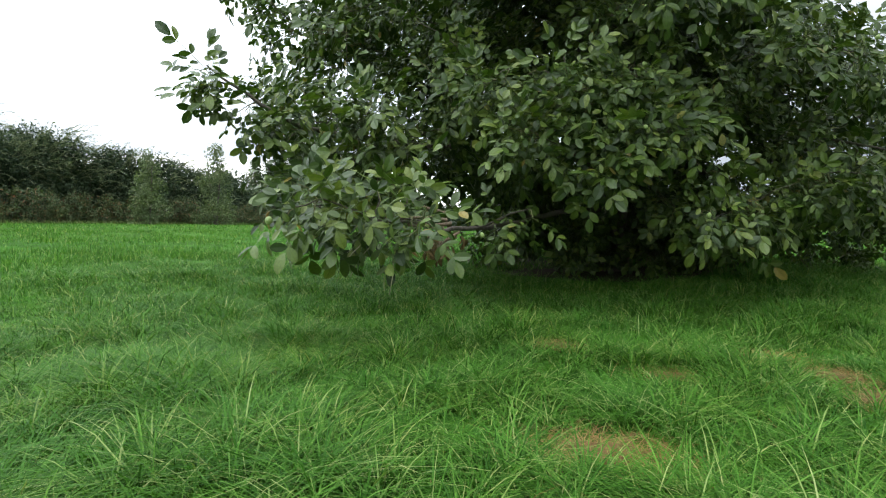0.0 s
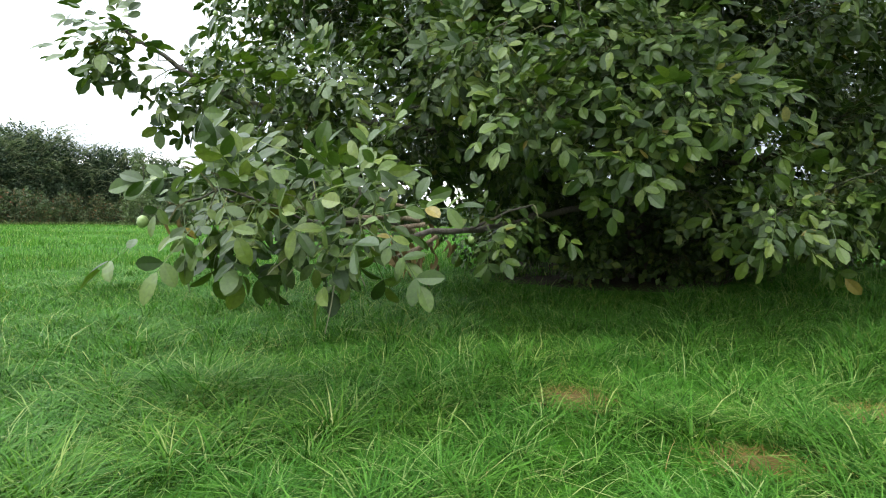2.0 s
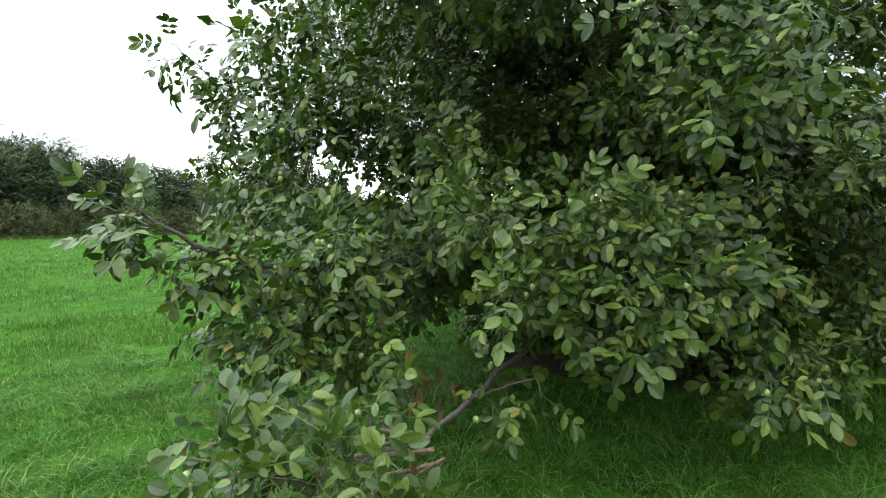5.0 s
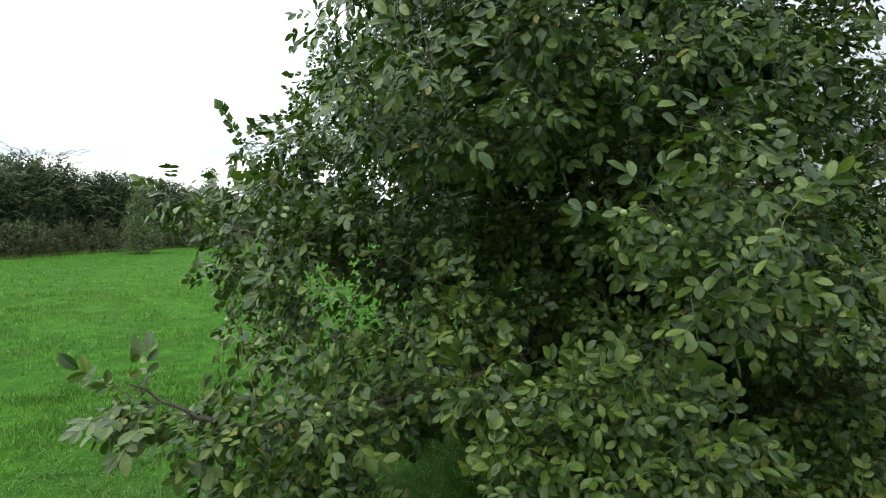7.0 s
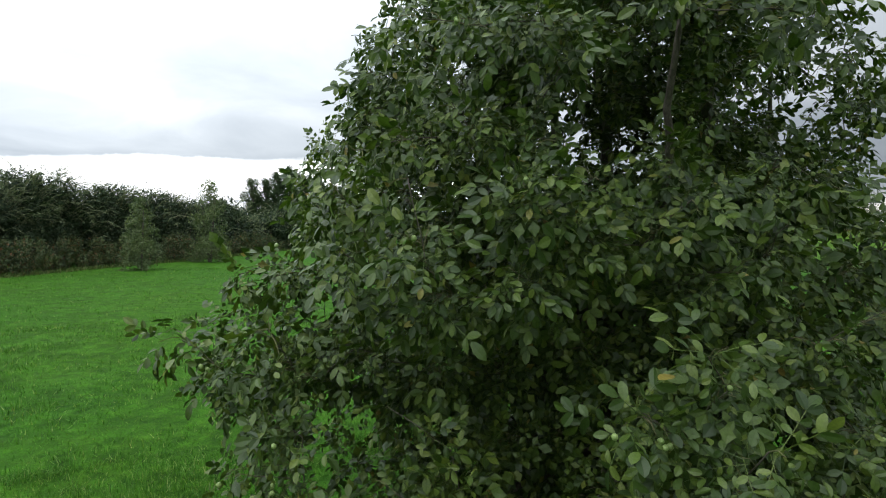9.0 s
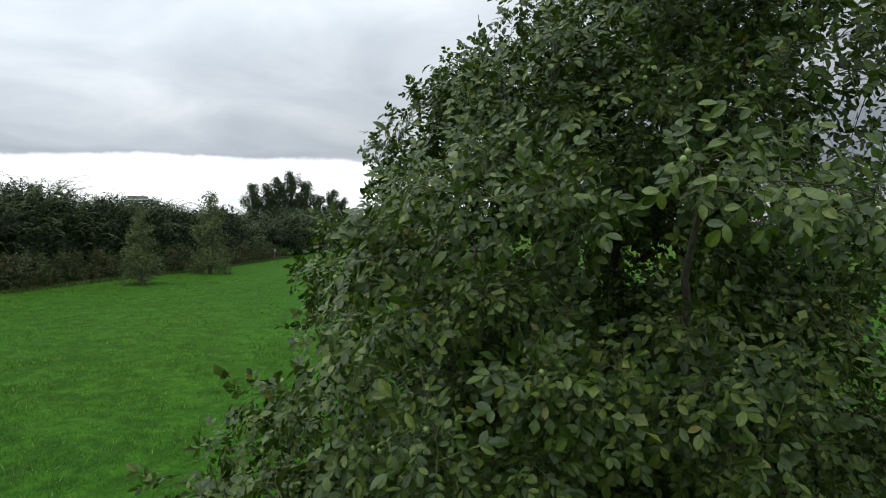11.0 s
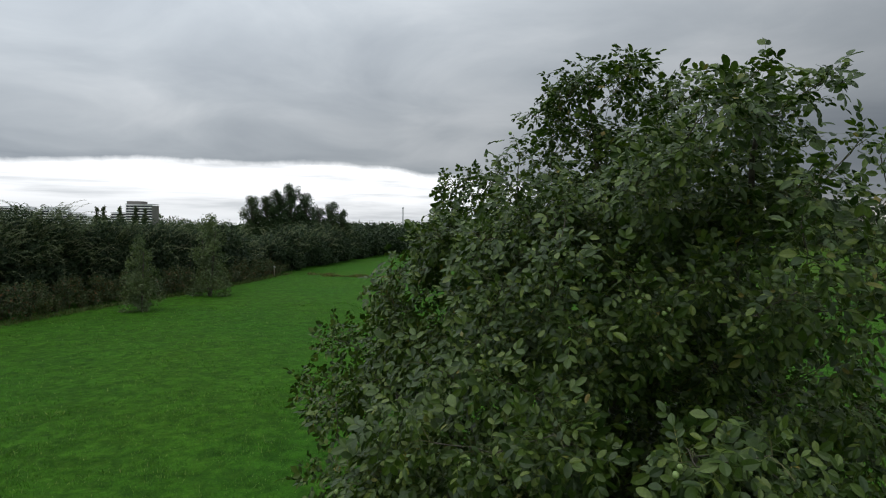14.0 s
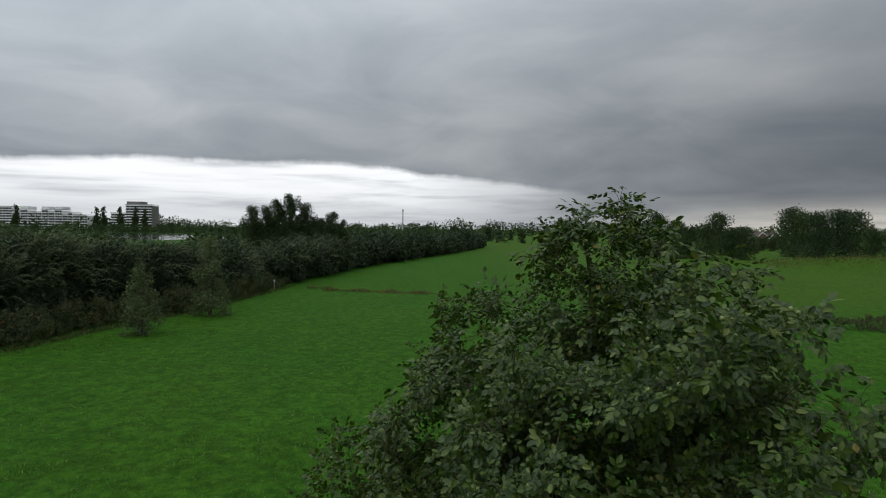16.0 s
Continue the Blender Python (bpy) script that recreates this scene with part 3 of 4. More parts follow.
            l_dir.append(ld)
            l_hint.append(np.array([0, 0, 0.75]) + outward * 0.75 + rng.normal(0, 0.35, (m, 3)))
            if rng.random() < 0.30 and p[1] < 7.2 and tip[1] < 6.6:
                for _ in range(rng.integers(1, 4)):
                    nuts.append(tip + rng.normal(0, 0.026, 3) + outward * 0.05 + (0, 0, -0.03))
    part("branchwork", branch.mesh("branchwork", M_BARK, True), tree, "thin grey-brown branches", "stuff").location = -base
    part("shootwork", twig.mesh("shootwork", M_TWIG), tree, "thin olive-green shoots", "stuff").location = -base

    pos, di, hint = np.concatenate(l_pos), np.concatenate(l_dir), np.concatenate(l_hint)
    size = rng.uniform(0.56, 0.94, len(pos)) * np.interp(pos[:, 2], [4.5, 6.5], [1.0, 0.86])
    size = np.where((pos[:, 1] < 3.7) & (pos[:, 2] < 1.9), size * 0.92, size)
    rot = frames_of(di, hint, rng.normal(0, 0.35, len(pos)))
    # no leaf reaches into the turf
    ok = pos[:, 2] > soil(pos[:, 0], pos[:, 1]) + 0.2
    # nor covers the snapped stretch of the low limb
    ok &= np.linalg.norm((pos - (-0.02, 3.40, 1.07)) / (1.0, 1.3, 0.8), axis=1) > 0.24
    pos, rot, size = pos[ok], rot[ok], size[ok]
    order = np.argsort(pos[:, 1])
    near, rest = order[:290], order[290:]
    fine = [compound_leaf(rng, 2) for _ in range(9)]
    mid = [compound_leaf(rng, 1) for _ in range(8)]
    coarse = [compound_leaf(rng, 0) for _ in range(7)]
    crown = Heap()
    hull = bough_depth(pos).min(1) > 0.9
    sharp = (pos[:, 1] < 4.05) & hull
    middle = ~sharp & hull & ((pos[:, 1] < 5.7) | ((pos[:, 2] > 5.2) & (pos[:, 1] < 8.8)))
    blunt = ~sharp & ~middle
    for kind, sel in ((fine, rest[sharp[rest]]), (mid, rest[middle[rest]]), (coarse, rest[blunt[rest]])):
        for i, tpl in enumerate(kind):
            pick = sel[i :: len(kind)]
            scatter(crown, tpl, rot[pick], pos[pick], size[pick])
    crown_ob = part("crown", crown.mesh("crown", M_WALNUT), tree, "dense olive-green pinnate leaves", "stuff")
    crown_ob.location = -base
    shared = [raw_mesh("leaf", v, f, M_WALNUT) for v, f in fine]
    for n, i in enumerate(near):
        ob = part("leaf", shared[n % len(shared)], tree)
        m = np.eye(4)
        m[:3, :3] = rot[i] * size[i]
        m[:3, 3] = pos[i] - base
        ob.matrix_basis = Matrix(m.tolist())
    # nuts
    h = Heap()
    th, ph = np.arange(8) * math.pi / 4, np.linspace(-1.2, 1.2, 4)
    v = np.array([(math.cos(b) * math.cos(a), math.cos(b) * math.sin(a), 1.08 * math.sin(b)) for b in ph for a in th] + [(0, 0, -1.08), (0, 0, 1.02)])
    f = []
    for i in range(3):
        for j in range(8):
            k = (j + 1) % 8
            f += [(i * 8 + j, i * 8 + k, i * 8 + 8 + k), (i * 8 + j, i * 8 + 8 + k, i * 8 + 8 + j)]
    for j in range(8):
        f += [(32, (j + 1) % 8, j), (33, 24 + j, 24 + (j + 1) % 8)]
    nut_me = raw_mesh("nut", v * 0.0185, f, M_NUT, True)
    nuts = [q for q in nuts if bough_depth(q).min() > 0.98 or q[1] < 4.2]
    rng.shuffle(nuts)
    for q in nuts[:290]:
        ob = part("nut", nut_me, tree)
        ob.matrix_basis = Matrix.LocRotScale(q - base, Euler(rng.uniform(-0.6, 0.6, 3)), [rng.uniform(0.85, 1.12)] * 3)
    # withered leaves by the break and at the tip of the low spray
    dead_me = [raw_mesh("dead_leaf", *leaflet(0.085, 0.035, 0.9, 0.8, 2), M_DEAD) for _ in range(2)]
    for k in range(8):
        c = np.array([0.0, 3.55, 0.98]) if k < 6 else np.array([-0.98, 3.42, 1.16])
        ob = part("dead_leaf", dead_me[k % 2], tree, "curled brown dead leaf")
        ob.matrix_basis = Matrix.LocRotScale(c + rng.normal(0, 0.05 if k < 6 else 0.025, 3) - base, Euler((rng.uniform(-1, 1), rng.uniform(0.5, 1.5), rng.uniform(0, 6))), [rng.uniform(0.8, 1.3)] * 3)
    for k in range(34):
        ob = part("dead_leaf", dead_me[k % 2], tree, "curled brown dead leaf")
        c = np.array([-0.08, 4.95, 0.98]) + rng.normal(0, 1, 3) * (0.15, 0.15, 0.09)
        ob.matrix_basis = Matrix.LocRotScale(c - base, Euler((rng.uniform(-1, 1), rng.uniform(0.4, 1.5), rng.uniform(0, 6))), [rng.uniform(0.8, 1.4)] * 3)
    # the low limb was snapped: pale broken stubs
    for dx, dy, dz, ax, az, ln, r in ((0, 0, 0, -1, 0.10, 0.34, 0.014), (0.02, 0.05, 0.05, -0.9, 0.02, 0.30, 0.012), (0.05, -0.03, 0.03, -1, -0.06, 0.26, 0.011),
                                      (0.08, 0.02, -0.05, -0.8, -0.25, 0.28, 0.012), (0.03, -0.05, 0.09, -0.9, 0.25, 0.22, 0.009), (0.10, 0.0, -0.02, -0.7, -0.5, 0.2, 0.009)):
        hh = Heap()
        s = np.array([0.02 + dx, 3.52 + dy, 1.06 + dz]) - base
        e = s + unit((ax, rng.uniform(-0.5, 0.2), az)) * ln
        tube(hh, [s, (s + e) / 2 + rng.normal(0, 0.012, 3), e], [r, r * 0.9, r * 0.75], 7)
        part("broken_twig", hh.mesh("broken_twig", M_STUB, True), tree, "pale snapped twig")
    for k in range(9):
        hh = Heap()
        s = np.array([rng.uniform(-0.45, 0.10), rng.uniform(3.25, 3.5), rng.uniform(0.98, 1.12)]) - base
        out = unit((rng.uniform(-1, 0.6), rng.uniform(-1.0, 0.1), rng.uniform(-0.5, 0.3)))
        ln = rng.uniform(0.18, 0.36)
        q = np.linspace(0, 1, 6)[:, None]
        pts = s + out * q * ln + np.array([0, 0, -0.45 * ln]) * q ** 2 + rng.normal(0, 0.006, (6, 3))
        tube(hh, pts, np.linspace(0.0045, 0.002, 6), 5)
        part("bare_twig", hh.mesh("bare_twig", M_SHOOT, True), tree, "thin bare hanging twig")
    return tree


build_walnut()


# ------------------------------------------------------------------ grass
def blades(heap, x, y, height, width, rng, lean=0.5, segs=3, heading=None):
    """Bent, tapering blades of grass standing on the ground."""
    n = len(x)
    az = rng.uniform(0, 2 * math.pi, n) if heading is None else heading + rng.normal(0, 0.5, n)
    face = az + math.pi / 2 + rng.normal(0, 0.5, n)
    bend = np.abs(rng.normal(lean, 0.3, n))
    z0 = soil(x, y) - 0.02
    s = np.linspace(0, 1, segs + 1)
    out = bend[:, None] * height[:, None] * (s[None] ** 2)
    upw = height[:, None] * (s[None] - 0.32 * np.minimum(bend[:, None], 1.4) * s[None] ** 2)
    cx = x[:, None] + np.cos(az)[:, None] * out
    cy = y[:, None] + np.sin(az)[:, None] * out
    cz = z0[:, None] + upw
    w = width[:, None] * (np.array([0.75, 1.0, 0.7, 0.0]) if segs == 3 else np.array([0.9, 0.75, 0.0]) if segs == 2 else np.array([1.0, 0.0]))[None] * 0.5
    wx, wy = np.cos(face)[:, None] * w, np.sin(face)[:, None] * w
    k = 2 * segs + 1
    v = np.empty((n, k, 3))
    v[:, 0:2 * segs:2] = np.stack([cx - wx, cy - wy, cz], -1)[:, :segs]
    v[:, 1:2 * segs:2] = np.stack([cx + wx, cy + wy, cz], -1)[:, :segs]
    v[:, -1] = np.stack([cx, cy, cz], -1)[:, -1]
    f = []
    for i in range(segs - 1):
        f += [(2 * i, 2 * i + 1, 2 * i + 3), (2 * i, 2 * i + 3, 2 * i + 2)]
    f.append((2 * segs - 2, 2 * segs - 1, 2 * segs))
    f = np.array(f)
    allf = f[None] + (np.arange(n) * k)[:, None, None]
    heap.add(v.reshape(-1, 3), allf.reshape(-1, 3))


# worn spots, and the disc that paints shade round the trunk: x, y, half sizes
SHADE_DISC = (2.3, 8.3, 2.1, 2.0)
WORN = [(0.54, 1.84, 0.19, 0.15), (0.66, 3.30, 0.12, 0.10), (1.80, 3.20, 0.18, 0.11), (1.88, 2.75, 0.12, 0.15), (1.82, 2.30, 0.15, 0.15), (1.12, 2.75, 0.10, 0.08)]


def wear(x, y):
    w = np.zeros(len(x))
    for cx, cy, a, b in WORN:
        w = np.maximum(w, np.exp(-(((x - cx) / a) ** 2 + ((y - cy) / b) ** 2)))
    return w


def build_grass():
    rng = np.random.default_rng(5)

    def tuft_noise(x, y):
        return (np.sin(x * 3.1 + np.sin(y * 2.3)) * np.sin(y * 3.7 + 1.3 * np.sin(x * 1.7)) + 0.6 * np.sin(x * 7.3 + 2.0) * np.sin(y * 6.1 + 0.7)) / 1.6

    near, straw = Heap(), Heap()

    def tufts(count, x0, x1, y0, y1, per, tall, wide, segs, thin=0.0):
        """Tufts of blades that arch outwards from their roots."""
        cx, cy = rng.uniform(x0, x1, count), rng.uniform(y0, y1, count)
        w = wear(cx, cy)
        ok = (rng.random(count) > 4.5 * np.sqrt(w) - 0.9) & (np.hypot(cx - 2.3, cy - 8.2) > 1.75 + 0.3 * tuft_noise(cx, cy)) & (rng.random(count) < 0.74 + 0.5 * tuft_noise(cx, cy) - thin)
        cx, cy, w = cx[ok], cy[ok], w[ok]
        long_zone = 1 / (1 + np.exp(-(cx + 2.1) * 2.0))
        th = tall * (0.62 + 0.38 * long_zone + 0.5 * tuft_noise(cx, cy)) * rng.uniform(0.7, 1.3, len(cx)) * (1 - 0.8 * np.sqrt(w))
        n = len(cx) * per
        a = rng.uniform(0, 2 * math.pi, n)
        r = np.abs(rng.normal(0, 0.035, n))
        h = np.maximum(0.045, np.repeat(th, per) * rng.uniform(0.55, 1.2, n))
        blades(near, np.repeat(cx, per) + r * np.cos(a), np.repeat(cy, per) + r * np.sin(a), h, rng.uniform(0.7, 1.3, n) * wide, rng, 1.25, segs, a)

    tufts(4200, -2.9, 3.6, 0.9, 3.5, 22, 0.165, 0.0048, 3)
    tufts(5200, -4.2, 5.6, 3.2, 8.0, 14, 0.19, 0.0066, 2)
    n = 84000
    x, y = rng.uniform(-4.2, 5.6, n), rng.uniform(0.9, 7.0, n)
    ok = (rng.random(n) > 2.6 * wear(x, y)) & (np.hypot(x - 2.3, y - 8.2) > 1.8)
    x, y = x[ok], y[ok]
    blades(near, x, y, rng.uniform(0.05, 0.12, len(x)), rng.uniform(0.004, 0.007, len(x)), rng, 0.9, 2)
    # long arching tussocks
    for cx, cy in ((-0.75, 2.25), (-1.0, 2.45), (-0.6, 2.6), (-1.25, 2.2), (-0.2, 2.9), (0.2, 2.5), (1.3, 3.3), (0.9, 3.9), (2.3, 3.6), (1.6, 2.1), (0.1, 3.6), (-1.6, 3.1), (2.9, 3.0), (-0.9, 3.6)):
        k = 60
        a = rng.uniform(0, 2 * math.pi, k)
        r = np.abs(rng.normal(0, 0.05, k))
        blades(near, cx + r * np.cos(a), cy + r * np.sin(a), rng.uniform(0.14, 0.30, k), rng.uniform(0.003, 0.0055, k), rng, 1.0, 3, a + rng.normal(0, 0.9, k))
    # round the edge the long grass thins out into the grazed sward
    skirt = np.random.default_rng(6)
    x, y = skirt.uniform(-8.0, 9.0, 90000), skirt.uniform(-3.0, 10.0, 90000)
    out = np.hypot(np.maximum(np.maximum(-4.2 - x, x - 5.6), 0), np.maximum(np.maximum(0.9 - y, y - 7.0), 0))
    ok = (out > 0) & (skirt.random(len(x)) < 0.85 * np.exp(-out / (0.9 + 0.4 * tuft_noise(x, y)))) & (np.hypot(x - 2.3, y - 8.2) > 1.8)
    x, y = x[ok], y[ok]
    blades(near, x, y, skirt.uniform(0.04, 0.11, len(x)), skirt.uniform(0.004, 0.007, len(x)), skirt, 0.9, 2)
    tagged(new("long_grass", near.mesh("long_grass", M_GRASS)), "long lush green grass growing in tussocks below the tree", "grass", kind="stuff")
    # straw and dead blades
    for cx, cy, a, b in WORN:
        k = int(42000 * a * b) + 90
        px, py = cx + rng.normal(0, a * 0.75, k), cy + rng.normal(0, b * 0.75, k)
        blades(straw, px, py, rng.uniform(0.04, 0.09, k), rng.uniform(0.003, 0.005, k), rng, 1.9, 2)
    k = 420
    blades(straw, rng.uniform(-3, 5, k), rng.uniform(1, 6.5, k), rng.uniform(0.06, 0.17, k), rng.uniform(0.002, 0.0035, k), rng, 0.9, 3)
    tagged(new("dead_grass", straw.mesh("dead_grass", M_STRAW)), "flattened straw-coloured dead grass on worn patches", "dead grass", kind="stuff")
    soil_h = Heap()
    for cx, cy, a, b in WORN:
        m = 22
        th = np.arange(m) * 2 * math.pi / m
        r = 1 + 0.22 * np.sin(3 * th + cx) + 0.12 * np.sin(5 * th + cy)
        vx, vy = [cx], [cy]
        for q in (0.5, 1.0):
            vx += list(cx + a * 1.0 * q * r * np.cos(th))
            vy += list(cy + b * 1.0 * q * r * np.sin(th))
        vx, vy = np.array(vx), np.array(vy)
        vz = soil(vx, vy) + 0.015
        vz[1 + m:] -= 0.05
        f = [(0, 1 + j, 1 + (j + 1) % m) for j in range(m)]
        f += [t for j in range(m) for t in ((1 + j, 1 + m + j, 1 + m + (j + 1) % m), (1 + j, 1 + m + (j + 1) % m, 1 + (j + 1) % m))]
        soil_h.add(np.stack([vx, vy, vz], -1), f)
    tagged(new("bare_earth", soil_h.mesh("bare_earth", M_SOIL, True)), "small bare patches of brown earth and thatch", "earth", kind="stuff")

    # a dark ground disc round the trunk: the crown's shade put into the colour
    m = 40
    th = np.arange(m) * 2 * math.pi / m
    cx, cy, ra, rb = SHADE_DISC
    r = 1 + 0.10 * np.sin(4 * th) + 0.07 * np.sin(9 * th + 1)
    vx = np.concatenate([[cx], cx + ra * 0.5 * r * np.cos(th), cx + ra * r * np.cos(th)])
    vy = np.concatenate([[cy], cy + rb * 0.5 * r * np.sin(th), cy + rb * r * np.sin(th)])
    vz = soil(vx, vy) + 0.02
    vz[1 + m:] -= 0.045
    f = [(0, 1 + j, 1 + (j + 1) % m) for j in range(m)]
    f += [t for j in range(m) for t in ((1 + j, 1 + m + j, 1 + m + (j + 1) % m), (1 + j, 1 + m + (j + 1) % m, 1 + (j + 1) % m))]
    tagged(new("shade_disc", raw_mesh("shade_disc", np.stack([vx, vy, vz], -1), f, M_SHADE_DISC, True)), "bare earth below the tree, coloured dark to stand for its shade", "leaf litter", kind="stuff")

    # the mown field, thinner with distance
    mid = Heap()
    for n, d0, d1, h0, h1, w0, w1, segs in ((150000, 3.0, 11.0, 0.05, 0.15, 0.006, 0.011, 2), (150000, 10.5, 24.0, 0.05, 0.14, 0.012, 0.022, 1), (110000, 23.0, 48.0, 0.05, 0.14, 0.022, 0.04, 1)):
        ang = rng.uniform(-0.95, 0.95, n)
        d = np.sqrt(rng.uniform(d0 * d0, d1 * d1, n))
        px, py = d * np.sin(ang), d * np.cos(ang)
        inner = (px > -4.2) & (px < 5.6) & (py < 8.0) & (py > 0.9)
        t = tuft_noise(px * 0.45, py * 0.45)
        ok = ~inner & (rng.random(n) < 0.55 + 0.45 * t)
        px, py, t = px[ok], py[ok], t[ok]
        hh = rng.uniform(h0, h1, len(px)) * (1 + 0.45 * t)
        blades(mid, px, py, hh, rng.uniform(w0, w1, len(px)), rng, 0.6, segs)
    tagged(new("meadow_grass", mid.mesh("meadow_grass", M_GRASS)), "short bright green field grass in small tufts", "grass", kind="stuff")


build_grass()


# --------------------------------------------------- hedge, trees, bushes
def leaf_quad(w=0.55):
    v = np.array([(0, 0, 0), (0.5, w / 2, 0.06), (1, 0, -0.08), (0.5, -w / 2, 0.06)])
    return v, np.array([(0, 1, 2), (0, 2, 3)])


def lobed_crown(heap, rng, lobes, leaves, size, flat=1.0, reach=0.30):
    """Leaves gathered on overlapping uneven clumps. lobes: rows of x, y, z, radius."""
    lobes = np.asarray(lobes, float)
    p = lobes[:, 3] ** 2
    pick = rng.choice(len(lobes), leaves, p=p / p.sum())
    d = unit(rng.normal(0, 1, (leaves, 3)))
    r = lobes[pick, 3:4] * (1 - reach * rng.random((leaves, 1)) ** 1.5 + 0.12 * rng.normal(0, 1, (leaves, 1)))
    pos = lobes[pick, :3] + d * r * (1, 1, flat)
    di = d * 0.6 + rng.normal(0, 0.7, (leaves, 3)) + (0, 0, -0.1)
    rot = frames_of(di, d + (0, 0, 0.6) + rng.normal(0, 0.5, (leaves, 3)), rng.normal(0, 0.6, leaves))
    pos[:, 2] = np.maximum(pos[:, 2], 0.05)
    scatter(heap, leaf_quad(), rot, pos, rng.uniform(0.6, 1.3, leaves) * size)


def shoots(heap, leafheap, rng, count, height, width, length, leaf):
    """Long feathered shoots that arch out of a bush and droop at their tips, with leaves in two ranks."""
    for _ in range(count):
        a = rng.uniform(0, 2 * math.pi)
        q = 0.30 + 0.68 * math.sqrt(rng.random())
        r = width / 2 * math.sqrt(max(0.04, 1 - (max(q - 0.35, 0) / 0.65) ** 2)) * rng.uniform(0.55, 0.9)
        b = np.array([r * math.cos(a), r * math.sin(a), q * height * 0.93])
        a += rng.normal(0, 0.5)
        ln = length * rng.uniform(0.6, 1.2)
        # those near the top stand clear of the crown before they bend over
        rise = rng.uniform(0.55, 0.95) + (0.42 if q > 0.72 else 0.0)
        out = np.array([math.cos(a), math.sin(a), 0])
        s = np.linspace(0, 1, 7)
        pts = b + np.outer(s * ln * 0.8, out) + np.outer(ln * (rise * s - 0.68 * s * s), (0, 0, 1))
        tube(heap, pts, np.linspace(0.016, 0.006, 7), 3)
        k = 36
        f = np.linspace(0.12, 1.0, k)
        lp = np.stack([np.interp(f, s, pts[:, c]) for c in range(3)], -1)
        side = np.cross(out, (0, 0, 1.0)) * np.where(np.arange(k) % 2, 1, -1)[:, None]
        ld = out * 0.6 + side * 0.8 + rng.normal(0, 0.25, (k, 3)) + (0, 0, 0.1)
        scatter(leafheap, leaf_quad(0.42), frames_of(ld, np.tile([0.0, 0.1, 1.0], (k, 1)), rng.normal(0, 0.4, k)), lp, rng.uniform(0.8, 1.2, k) * leaf * (1.1 - 0.45 * f))


def make_bush(name, label, category, seed, height, width, n_lobes, leaves, size, mat, n_shoots=0, stems=4, low=0.1, peak=0.0):
    rng = np.random.default_rng(seed)
    thing = empty(name)
    tagged(thing, label, category)
    crown = Heap()
    lobes = []
    for i in range(n_lobes):
        z = rng.uniform(low, 0.95) * height
        if peak:
            z = (low + (0.97 - low) * (i + 0.5) / n_lobes) * height
        rz = z / height
        r = width / 2 * math.sqrt(max(0.05, 1 - (max(rz - 0.35, 0) / 0.65) ** 2)) * (1 - peak * rz)
        a, q = rng.uniform(0, 6.28), math.sqrt(rng.random())
        lobes.append((r * q * math.cos(a), r * q * math.sin(a), z, rng.uniform(0.12, 0.22) * min(height, width) * (1 - 0.7 * peak * rz)))
    lobed_crown(crown, rng, lobes, leaves, size)
    if n_shoots:
        # large inner leaves, which shut out the light
        core = [(x * 0.8, y * 0.8, z * 0.9, r * 0.95) for x, y, z, r in lobes]
        lobed_crown(crown, rng, core, leaves // 6, size * 2.2, 1.0, 0.95)
    for i in range(stems):
        a = rng.uniform(0, 6.28)
        q = np.array([math.cos(a), math.sin(a), 0]) * width * 0.2
        wood = Heap()
        tube(wood, [(0.1 * q[0], 0.1 * q[1], -0.15), q * 0.5 + (0, 0, 0.35 * height), q + (0, 0, 0.8 * height)], [0.014 * height, 0.01 * height, 0.003 * height], 6)
        part("stem", wood.mesh("stem", M_BARK, True), thing)
    if n_shoots:
        canes, plumes = Heap(), Heap()
        shoots(canes, plumes, rng, n_shoots, height, width, 2.5, min(size * 0.95, 0.22))
        part("shootwork", canes.mesh("shootwork", M_SHOOT), thing, "long arching pale shoots", "stuff")
        part("plume", plumes.mesh("plume", M_SPRAY), thing, "pale green leaves along the shoots", "stuff")
    part("crown", crown.mesh("crown", mat), thing, "", "stuff")
    return thing


def make_tree(name, label, category, seed, height, width, trunk_h, n_lobes, leaves, size, mat, upright=False):
    rng = np.random.default_rng(seed)
    thing = empty(name)
    tagged(thing, label, category)
    wood, crown = Heap(), Heap()
    tube(wood, [(0, 0, -0.3), (0.02 * height, 0, 0.4 * height), (0, 0.01 * height, 0.92 * height)], [0.022 * height, 0.015 * height, 0.003 * height], 8)
    lobes = []
    for i in range(n_lobes):
        z = trunk_h + (height - trunk_h) * (i + 0.5) / n_lobes
        q = (z - trunk_h) / (height - trunk_h)
        prof = math.sin(math.pi * ((0.12 if upright else 0.24) + (0.80 if upright else 0.68) * q) ** (1.0 if upright else 0.8)) ** 0.7
        a, k = rng.uniform(0, 6.28), rng.uniform(0.15, 0.75)
        rad = width * (rng.uniform(0.13, 0.20) * (1.1 - 0.6 * q) if upright else rng.uniform(0.11, 0.20))
        x, y = math.cos(a) * k * prof * width / 2, math.sin(a) * k * prof * width / 2
        lobes.append((x, y, min(z, height - rad * (1.45 if upright else 1.0)), rad))
        tube(wood, [(0, 0, max(0.2, z * 0.75)), (x * 0.6, y * 0.6, z * 0.92), (x, y, z)], [0.007 * height, 0.005 * height, 0.002 * height], 4)
    lobed_crown(crown, rng, lobes, leaves, size, 1.45 if upright else 1.0, 0.6 if upright else 0.3)
    part("trunk", wood.mesh("trunk", M_BARK, True), thing, "dark trunk and limbs")
    part("crown", crown.mesh("crown", mat), thing, "", "stuff")
    return thing


